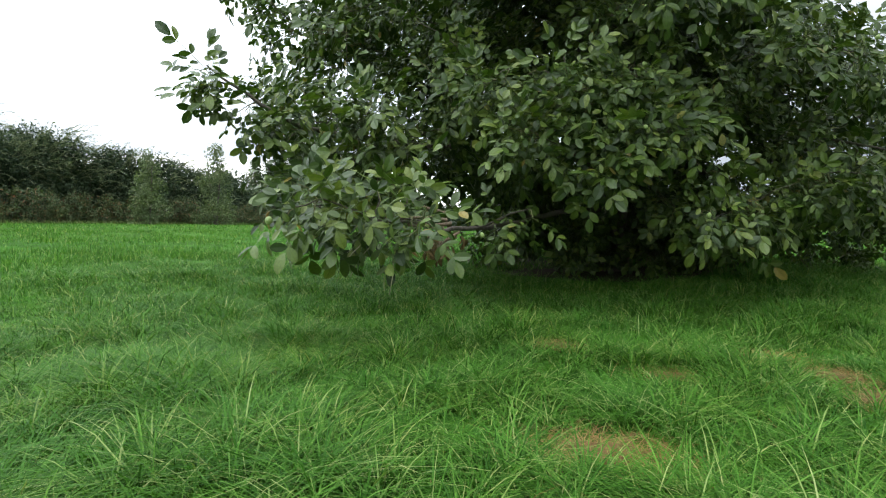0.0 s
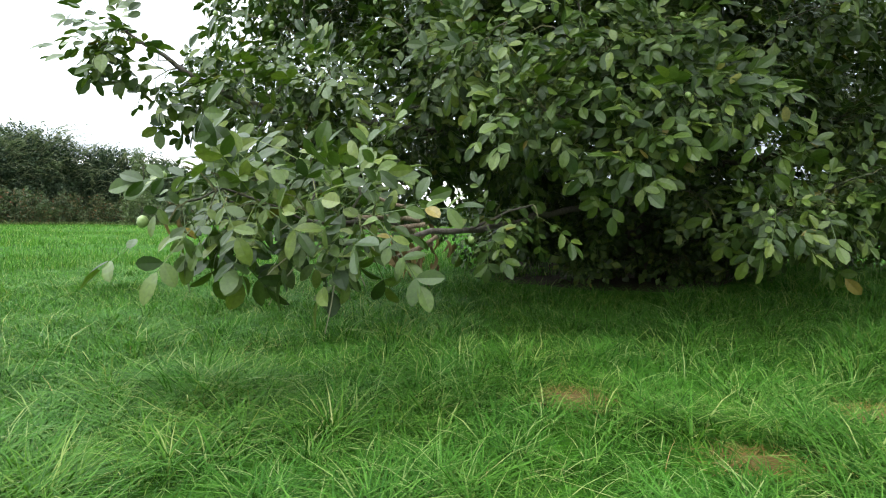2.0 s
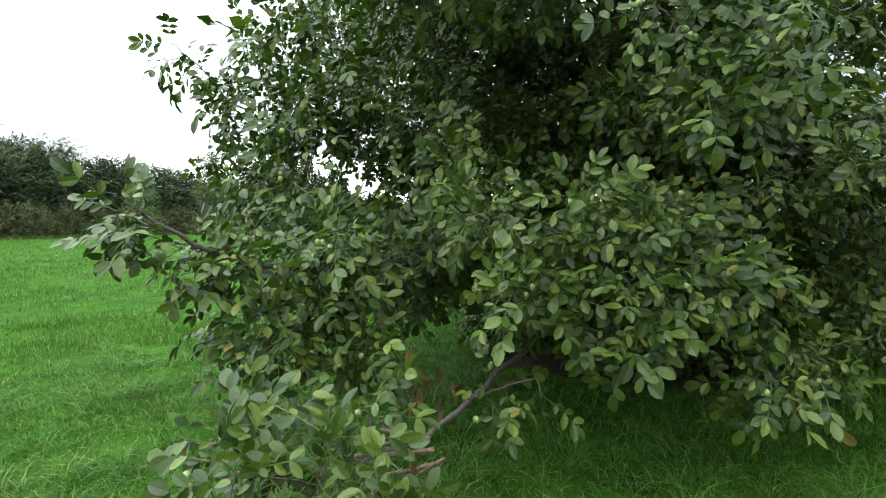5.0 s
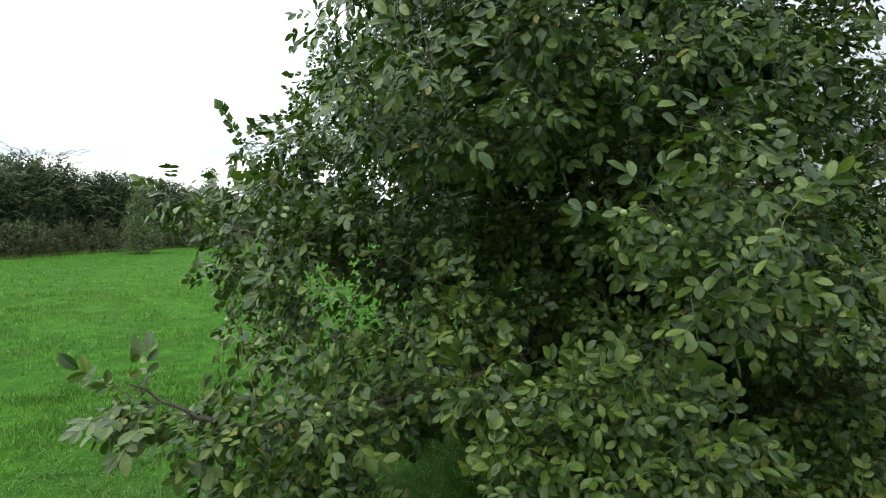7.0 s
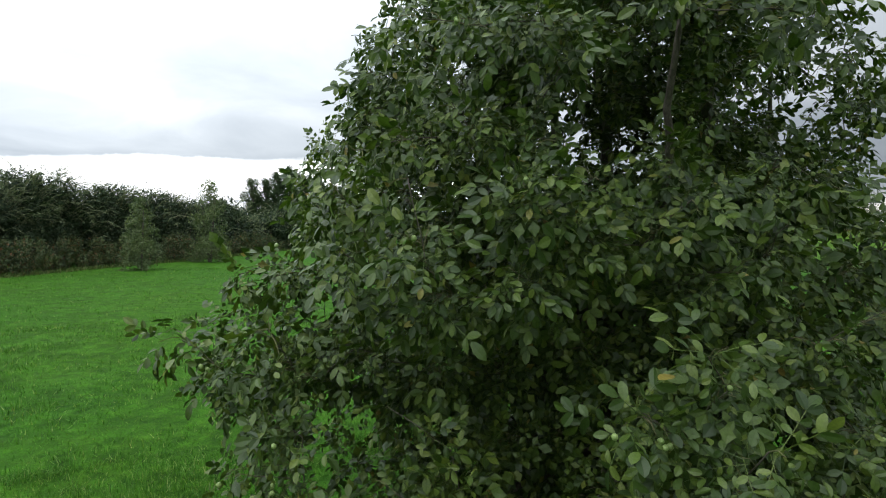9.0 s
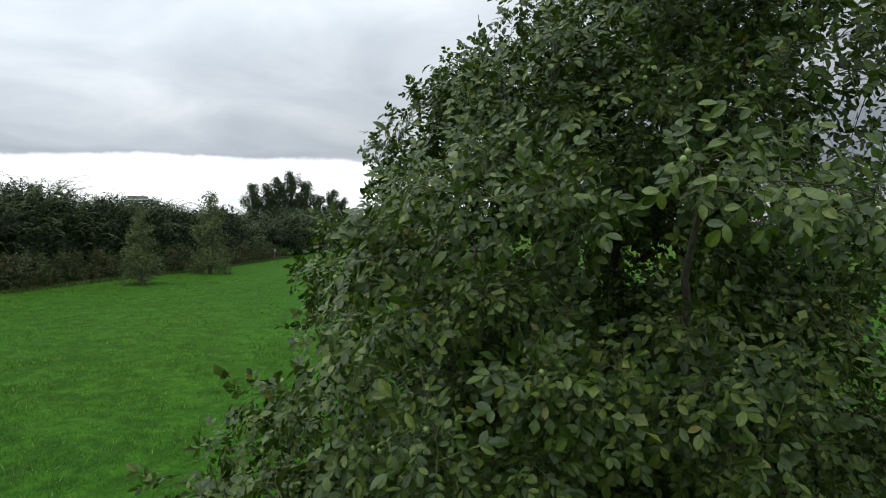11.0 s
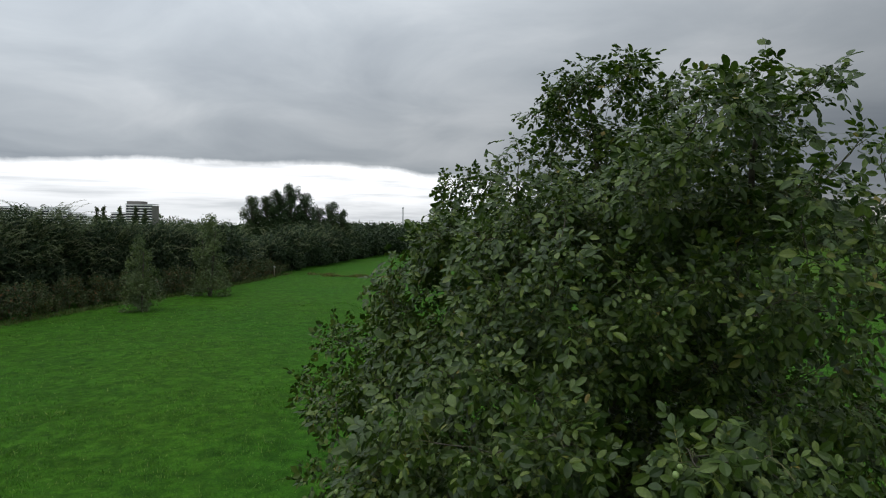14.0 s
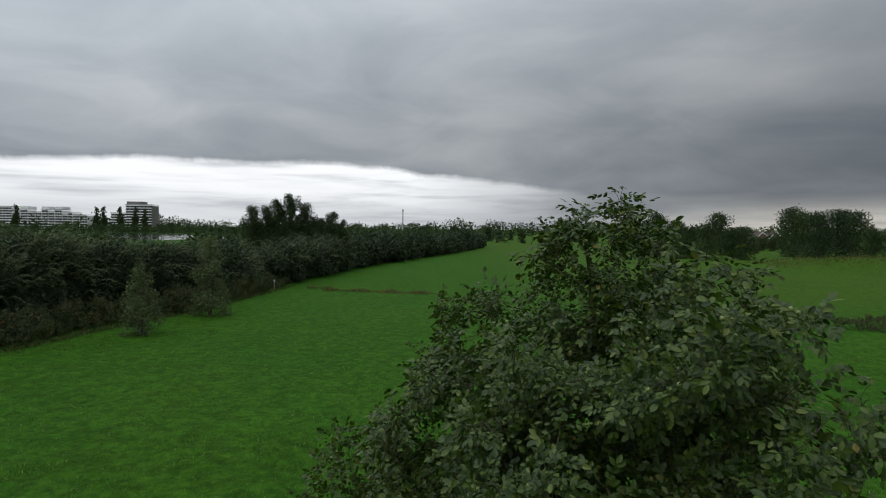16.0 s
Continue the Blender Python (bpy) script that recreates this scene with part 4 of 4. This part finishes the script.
def stand(x, y, turn=0.0, s=1.0, sz=None):
    return Matrix.LocRotScale((x, y, float(soil(x, y))), Euler((0, 0, turn)), (s, s, sz or s))


def plant(kinds, spots, group, rng, jitter=0.12):
    """Sets copies of kinds at spots (x, y, scale); each kind's first spot takes the built one itself."""
    fresh = list(kinds)
    for i, (x, y, s) in enumerate(spots):
        ob = kinds[i % len(kinds)]
        m = stand(x, y, rng.uniform(0, 6.28), s * rng.uniform(1 - jitter, 1 + jitter), s * rng.uniform(1 - jitter, 1 + jitter))
        if ob in fresh:
            fresh.remove(ob)
            ob.matrix_basis = m
            tagged(ob, group=group)
        else:
            copy_thing(ob, m)


def along(points, step, rng, side=0.0):
    """Spots at even steps along a bent line."""
    pts = np.asarray(points, float)
    seg = np.linalg.norm(np.diff(pts, axis=0), axis=1)
    cum = np.concatenate([[0], np.cumsum(seg)])
    q = np.arange(0, cum[-1], step)
    return [(np.interp(t, cum, pts[:, 0]) + rng.normal(0, side), np.interp(t, cum, pts[:, 1]) + rng.normal(0, side)) for t in q]


def build_greenery():
    rng = np.random.default_rng(33)
    hedge_label = "tall overgrown dark green hedge bush at the field's edge"
    near = [make_bush("hedge_bush", "tall dark hedge bush with long arching pale shoots", "bush", 40 + i, 7.6, 6.0, 52, 7800, 0.21, M_HEDGE, 135) for i in range(3)]
    calm = [make_bush("hedge_bush", hedge_label, "bush", 46 + i, 6.3, 4.8, 42, 7200, 0.18, M_HEDGE, 60) for i in range(2)]
    row = along([(-35, 27), (-32, 34), (-31, 40), (-29.5, 46), (-26.5, 52), (-25.2, 58)], 2.3, rng, 0.3)
    plant(near, [(x, y, float(np.interp(y, [27, 33, 39, 46], [0.78, 0.93, 1.02, 1.05]))) for x, y in row if y < 48], "hedge along the field", rng, 0.04)
    plant(calm, [(x, y, 0.96) for x, y in row if y >= 48], "hedge along the field", rng, 0.08)
    far = [make_bush("hedge_bush", hedge_label, "bush", 50 + i, 6.0, 6.4, 36, 4000, 0.34, M_HEDGE, 45) for i in range(3)]
    spots = along([(-25.2, 60.5), (-24.0, 71), (-20.5, 90), (-18.0, 108)], 3.6, rng, 0.5)
    plant(far, [(x, y, 0.90 if y < 80 else 1.04) for x, y in spots], "hedge along the field", rng, 0.15)
    farther = [make_bush("hedge_bush", hedge_label, "bush", 54 + i, 6.0, 6.4, 34, 2400, 0.46, M_HEDGE, 10) for i in range(3)]
    spots = along([(-17.6, 111), (-15.5, 124), (-7.5, 150), (4, 195), (14, 245)], 3.8, rng, 0.6)
    plant(farther, [(x, y, 1.02) for x, y in spots], "hedge along the field", rng, 0.17)
    # a second row behind thickens it
    plant([make_bush("hedge_bush", hedge_label, "bush", 57, 4.9, 7.5, 40, 3800, 0.36, M_HEDGE, 14)],
          [(x - 4.5, y + 2.5, 1.0) for x, y in along([(-36, 38), (-33, 47), (-30, 60), (-26, 85), (-18, 125), (-9, 160)], 6.5, rng, 0.8)], "hedge along the field", rng, 0.12)
    brambles = [make_bush("bramble", "low tangled bramble thicket with reddish leaves at the hedge's foot", "bramble", 60 + i, 1.7, 3.0, 26, 2400, 0.135, M_BRAMBLE, 0, 3) for i in range(2)]
    plant(brambles, [(x, y, 1.0) for x, y in along([(-29.4, 29), (-28.0, 36), (-27.0, 42), (-25.6, 47), (-23.2, 52), (-22.4, 62), (-21.4, 74)], 1.9, rng, 0.25)], "brambles below the hedge", rng, 0.2)
    young = make_bush("young_tree", "slender young tree with pale grey-green leaves in front of the hedge", "tree", 70, 5.2, 2.8, 54, 4600, 0.16, M_YOUNG, 0, 2, 0.03, 0.7)
    plant([young], [(-21.2, 41.3, 1.02)], "young trees by the hedge", rng, 0.02)
    dense = make_bush("young_tree", "bushy young tree with grey-green leaves in front of the hedge", "tree", 71, 6.7, 3.3, 64, 5600, 0.18, M_YOUNG, 0, 3, 0.03, 0.55)
    plant([dense], [(-20.0, 50.2, 1.02)], "young trees by the hedge", rng, 0.02)

    # dry sedge and low scrub
    sedge = Heap()
    q = 3000
    t = rng.random(q)
    sx = -17.0 + 16.5 * t + rng.normal(0, 0.4, q)
    sy = 71.5 - 3.0 * t + rng.normal(0, 0.7, q) + 2.0 * (t < 0.15)
    blades(sedge, sx, sy, rng.uniform(0.15, 0.55, q) * (0.6 + 0.4 * np.sin(sx * 1.7)), rng.uniform(0.04, 0.08, q), rng, 0.4, 2)
    tagged(new("dry_sedge", sedge.mesh("dry_sedge", M_RUSH)), "straw-brown strip of uncut sedge across the field", "sedge", kind="stuff")
    verge = Heap()
    q = 5000
    t = rng.random(q)
    vx = np.interp(t, [0, 0.3, 0.62, 1], [-27.6, -25.2, -21.8, -19.8]) + rng.normal(0, 0.35, q)
    vy = np.interp(t, [0, 0.3, 0.62, 1], [29.0, 42.0, 55.0, 74.0]) + rng.normal(0, 0.35, q)
    blades(verge, vx, vy, rng.uniform(0.12, 0.40, q), rng.uniform(0.03, 0.06, q), rng, 0.6, 2)
    tagged(new("verge_grass", verge.mesh("verge_grass", M_VERGE)), "rough uncut green and straw verge grass along the hedge", "grass", kind="stuff")
    bank = Heap()
    q = 5200
    bx, by = rng.uniform(69, 146, q), rng.normal(126, 4.5, q)
    blades(bank, bx, by, rng.uniform(0.2, 0.6, q), rng.uniform(0.08, 0.16, q), rng, 0.5, 2)
    tagged(new("bank_grass", bank.mesh("bank_grass", M_RUSH)), "dry olive grass on the low bank across the field", "grass", kind="stuff")
    scrub = make_bush("scrub", "low dark scrub along a shallow ditch", "scrub", 75, 1.1, 3.6, 24, 2200, 0.12, M_BRAMBLE, 0, 3)
    plant([scrub], [(x, y, 1.0) for x, y in along([(25, 50), (33, 47.5), (46, 46)], 1.7, rng, 0.35)], "scrub along the ditch", rng, 0.2)

    # trees beyond the hedge and round the field
    oak = [make_tree("broadleaf_tree", "dark round-crowned broadleaf tree far across the field", "tree", 80 + i, 10.0, 9.5, 0.5, 44, 6000, 0.36, M_FARLEAF) for i in range(3)]
    speck = [make_tree("broadleaf_tree", "dark broadleaf tree far off on the skyline", "tree", 84 + i, 10.0, 9.5, 0.5, 34, 3200, 0.6, M_FARLEAF) for i in range(3)]
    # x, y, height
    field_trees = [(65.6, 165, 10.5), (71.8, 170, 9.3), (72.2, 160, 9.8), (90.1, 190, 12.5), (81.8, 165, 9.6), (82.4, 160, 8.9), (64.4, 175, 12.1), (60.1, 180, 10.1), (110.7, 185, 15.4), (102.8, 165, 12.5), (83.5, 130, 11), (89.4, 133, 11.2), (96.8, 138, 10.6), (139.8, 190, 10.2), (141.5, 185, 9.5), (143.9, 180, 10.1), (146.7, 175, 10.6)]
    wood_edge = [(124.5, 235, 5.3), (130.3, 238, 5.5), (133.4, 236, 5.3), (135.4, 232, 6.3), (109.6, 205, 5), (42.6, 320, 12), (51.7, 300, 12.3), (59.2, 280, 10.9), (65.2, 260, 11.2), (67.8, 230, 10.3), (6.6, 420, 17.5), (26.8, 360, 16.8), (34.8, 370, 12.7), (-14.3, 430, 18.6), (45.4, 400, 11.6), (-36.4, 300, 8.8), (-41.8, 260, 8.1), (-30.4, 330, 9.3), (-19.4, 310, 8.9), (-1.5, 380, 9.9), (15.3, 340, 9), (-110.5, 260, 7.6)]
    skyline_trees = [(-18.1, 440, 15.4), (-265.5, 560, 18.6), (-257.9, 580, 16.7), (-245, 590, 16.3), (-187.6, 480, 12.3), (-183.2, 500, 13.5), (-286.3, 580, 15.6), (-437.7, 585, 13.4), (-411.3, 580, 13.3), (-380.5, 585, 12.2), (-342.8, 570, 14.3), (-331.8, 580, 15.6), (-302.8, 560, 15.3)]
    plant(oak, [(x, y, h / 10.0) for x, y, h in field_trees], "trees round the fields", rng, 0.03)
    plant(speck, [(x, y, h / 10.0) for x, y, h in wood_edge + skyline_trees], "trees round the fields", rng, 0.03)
    pop = make_tree("poplar", "tall dense dark poplar behind the hedge", "tree", 90, 12.6, 5.8, 0.8, 70, 13500, 0.28, M_FARLEAF, True)
    plant([pop], [(-33.4, 101, 0.90), (-31.2, 102, 1.03), (-28.9, 101.5, 1.12), (-26.6, 101, 1.16), (-24.4, 102, 1.06), (-22.0, 101.5, 0.84), (-19.9, 102, 0.93), (-18.2, 103, 0.78)], "poplars behind the hedge", rng, 0.03)
    col = make_tree("columnar_poplar", "narrow dark columnar poplar by the far buildings", "tree", 91, 25.0, 7.5, 1.0, 30, 1800, 1.3, M_FARLEAF, True)
    plant([col], [(x, 570, s) for x, s in ((-424.3, 1.02), (-344.5, 0.95), (-336.6, 0.98), (-320.5, 1.0), (-305.9, 0.98), (-296.4, 0.9))], "columnar poplars", rng, 0.03)
    back = make_bush("thicket", "dark thicket of willows in the rough ground beyond the hedge", "bush", 95, 6.0, 9.0, 44, 3400, 0.42, M_FARLEAF, 0)
    spots = []
    for _ in range(26):
        d = rng.uniform(75, 240)
        s = rng.uniform(-0.85, -0.30)
        if d < 100 or not -0.57 < s < -0.43:
            spots.append((s * d, d, rng.uniform(0.35, 0.7) if d > 100 else 0.8))
    plant([back], spots, "thickets beyond the hedge", rng, 0.1)

    # wooded skyline
    woods = Heap()
    lob = []
    for _ in range(620):
        a = rng.uniform(-0.85, 0.85)
        d = rng.uniform(650, 1250)
        hump = 14 + 5 * math.sin(a * 9) + 4 * math.sin(a * 23 + 1)
        lob.append((d * math.sin(a), d * math.cos(a), rng.uniform(2, max(6, (hump + 3) * (0.35 + 0.65 * (d - 650) / 600))), rng.uniform(6, 11)))
    lobed_crown(woods, rng, lob, 42000, 3.4)
    tagged(new("far_woods", woods.mesh("far_woods", M_FARLEAF)), "low dark wooded skyline in the distance", "woods", kind="stuff")
    scrubland, lob = Heap(), []
    for _ in range(900):
        a = rng.uniform(-0.75, 0.10)
        lake = -0.72 < math.tan(a) < -0.24
        d = rng.uniform(150, 250) if lake and rng.random() < 0.45 else rng.uniform(535, 640) if lake else rng.uniform(270, 620)
        low = -0.57 < math.tan(a) < -0.43 and d < 530
        if low:
            d = rng.uniform(110, 300)
        x = d * math.tan(a)
        if x > -14 and d < 300:
            continue
        top = 0.8 if low else 2.2 if d < 260 else rng.uniform(4, 9) if d > 530 else rng.uniform(2, 5)
        lob.append((x, d, (0.2 if low else 1.1) + top * rng.uniform(0.2, 0.8), rng.uniform(1.2, 2.2) if low else rng.uniform(2.5, 4.5)))
    for _ in range(200):
        d, t = rng.uniform(528, 600), rng.uniform(-0.85, -0.15)
        lob.append((d * t, d, rng.uniform(1.5, 5.0), rng.uniform(3.0, 5.5)))
    for _ in range(110):
        a = rng.uniform(0.36, 0.85)
        d = rng.uniform(235, 300)
        lob.append((d * math.tan(a), d, rng.uniform(1.5, 6.5), rng.uniform(2.5, 4.5)))
    lobed_crown(scrubland, rng, lob, 60000, 1.5)
    tagged(new("distant_scrub", scrubland.mesh("distant_scrub", M_FARLEAF)), "dark scrub and willows on the rough ground by the lake", "scrub", kind="stuff")


build_greenery()


# -------------------------------------------------------------- buildings
def slab_block(name, label, x0, x1, y, z0, floors, floor_h, depth, wall_mat, bays, crest=None):
    """A block of flats: floors of pale parapets with dark bands of windows between them."""
    thing = empty(name, ((x0 + x1) / 2, y, z0))
    tagged(thing, label, "apartment building", group="flats beyond the lake")
    w = (x1 - x0) / 2
    box_part("wall", (-w, 0.8, -1, w, depth, floors * floor_h), M_WALL_B if wall_mat is M_WALL_B else M_WALL_W, thing)
    for k in range(floors):
        z = k * floor_h
        box_part("parapet", (-w - 0.2, -0.7, z + floor_h - 0.15, w + 0.2, 0.79, z + floor_h + 0.75), M_WALL_W, thing, "white balcony parapet")
        for b in range(bays):
            xa = -w + (b + 0.06) * 2 * w / bays
            xb = -w + (b + 0.94) * 2 * w / bays
            box_part("window", (xa, 0.62, z + 0.80, xb, 0.797, z + floor_h - 0.18), M_GLASS, thing, "dark window band")
    box_part("roof", (-w - 0.3, -0.3, floors * floor_h + 0.96, w + 0.3, depth + 0.3, floors * floor_h + 1.4), M_METAL, thing, "flat grey roof")
    if crest:
        a, b, h = crest
        box_part("roof_house", (a, 1.5, floors * floor_h + 1.41, b, depth - 1, floors * floor_h + 1.4 + h), wall_mat, thing, "set-back roof storey")
    return thing


def build_buildings():
    d, z0 = 620.0, 1.1
    slab_block("tower_block", "tall brown block of flats with white balcony bands", -343.1, -315.2, d, z0, 10, 2.82, 16, M_WALL_B, 7, (-13.5, 2.0, 3.0))
    slab_block("flats", "low brown wing of flats with white balcony bands", -361.3, -344.9, d + 4, z0, 7, 2.75, 14, M_WALL_B, 5)
    for x0, x1, fl in ((-512.5, -490.7, 8), (-489.4, -472.4, 9), (-471.5, -458.5, 9), (-457.6, -450.0, 7), (-449.1, -442.1, 8), (-441.2, -434.2, 7), (-433.3, -427.5, 7), (-426.6, -420.2, 8), (-419.3, -413.5, 7), (-412.6, -405.6, 8), (-404.7, -399.6, 6), (-398.7, -394.7, 7), (-393.5, -387.4, 6), (-386.5, -378.9, 6)):
        slab_block("flats", "white terraced block of flats with dark windows", x0, x1, d - 10, z0, fl, 2.72, 15, M_WALL_W, max(3, int((x1 - x0) / 3)), (-4, 4, 2.6) if fl == 8 else None)
    # thin mast
    mast = empty("mast", (-41.1, 560, 1.1))
    tagged(mast, "thin grey mast standing above the distant trees", "mast")
    h = Heap()
    tube(h, [(0, 0, -0.5), (0, 0, 12), (0, 0, 24.3)], [0.75, 0.65, 0.5], 10)
    part("pole", h.mesh("pole", M_METAL, True), mast)
    h = Heap()
    tube(h, [(0, 0, 24.0), (0, 0, 25.2), (0, 0, 25.8)], [0.8, 0.8, 0.5], 10)
    part("cap", h.mesh("cap", M_METAL, True), mast, "dark cap")
    # marker post before the hedge
    gx, gy = -20.5, 70.4
    post = empty("marker_post", (gx, gy, float(soil(gx, gy))))
    tagged(post, "small weathered wooden marker post with a pale top", "post")
    h = Heap()
    tube(h, [(0, 0, -0.3), (0, 0, 0.5), (0.01, 0, 1.0)], [0.075, 0.07, 0.065], 8)
    part("pole", h.mesh("pole", M_POST, True), post)
    h = Heap()
    tube(h, [(0.01, 0, 0.99), (0.01, 0, 1.1), (0.01, 0, 1.2)], [0.10, 0.10, 0.08], 8)
    part("cap", h.mesh("cap", M_WALL_W, True), post, "pale cap")
    # gabled houses across the field
    for x, dd, w, dep, eave, ridge in ((158.5, 290, 7.0, 8, 4.4, 7.6), (169.9, 298, 6.6, 8, 4.6, 8.2), (160.7, 305, 7.0, 8, 4.4, 7.6)):
        house = empty("house", (x, dd, float(soil(x, dd))))
        tagged(house, "brick house with a dark tiled gable roof among trees", "house", group="houses across the field")
        h = Heap()
        a = w / 2
        v = [(-a, 0, -0.5), (a, 0, -0.5), (a, 0, eave), (0, 0, ridge), (-a, 0, eave)]
        v += [(p, dep, q) for p, _, q in v]
        h.add(v, [(0, 1, 2), (0, 2, 4), (4, 2, 3), (5, 7, 6), (5, 9, 7), (9, 8, 7), (0, 5, 6), (0, 6, 1), (1, 6, 7), (1, 7, 2), (0, 4, 9), (0, 9, 5), (4, 3, 8), (4, 8, 9), (3, 2, 7), (3, 7, 8)])
        part("wall", h.mesh("wall", M_BRICK), house)
        for sgn in (-1, 1):
            h = Heap()
            o, t = 0.35, 0.22
            lo, hi = (sgn * (a + o), eave - o * (ridge - eave) / a + 0.02), (0.0, ridge + 0.02)
            v = [(lo[0], -o, lo[1]), (hi[0], -o, hi[1]), (hi[0], dep + o, hi[1]), (lo[0], dep + o, lo[1])]
            v += [(p, q, r + t) for p, q, r in v]
            h.add(v, [(0, 1, 2), (0, 2, 3), (4, 6, 5), (4, 7, 6), (0, 4, 5), (0, 5, 1), (2, 6, 7), (2, 7, 3), (0, 3, 7), (0, 7, 4), (1, 5, 6), (1, 6, 2)])
            slope = part("roof", h.mesh("roof", M_ROOF), house, "dark tiled roof slope")
            h = Heap()
            v = [(lo[0], -o - 0.06, lo[1] - 0.15), (hi[0], -o - 0.06, hi[1] - 0.15), (hi[0], -o - 0.06, hi[1] + 0.26), (lo[0], -o - 0.06, lo[1] + 0.26)]
            v += [(p, q + 0.05, r) for p, q, r in v]
            h.add(v, [(0, 1, 2), (0, 2, 3), (4, 6, 5), (4, 7, 6), (0, 4, 5), (0, 5, 1), (2, 6, 7), (2, 7, 3), (0, 3, 7), (0, 7, 4), (1, 5, 6), (1, 6, 2)])
            part("bargeboard", h.mesh("bargeboard", M_WALL_W), house, "white gable board")
        for wx in (-0.25, 0.25):
            for wz in (0.9, 3.3):
                box_part("window", (wx * w - 0.6, -0.06, wz, wx * w + 0.6, -0.004, wz + 1.3), M_GLASS, house)
        box_part("chimney", (-0.4, dep * 0.6, ridge - 0.5, 0.4, dep * 0.6 + 0.8, ridge + 1.1), M_BRICK, slope)


build_buildings()
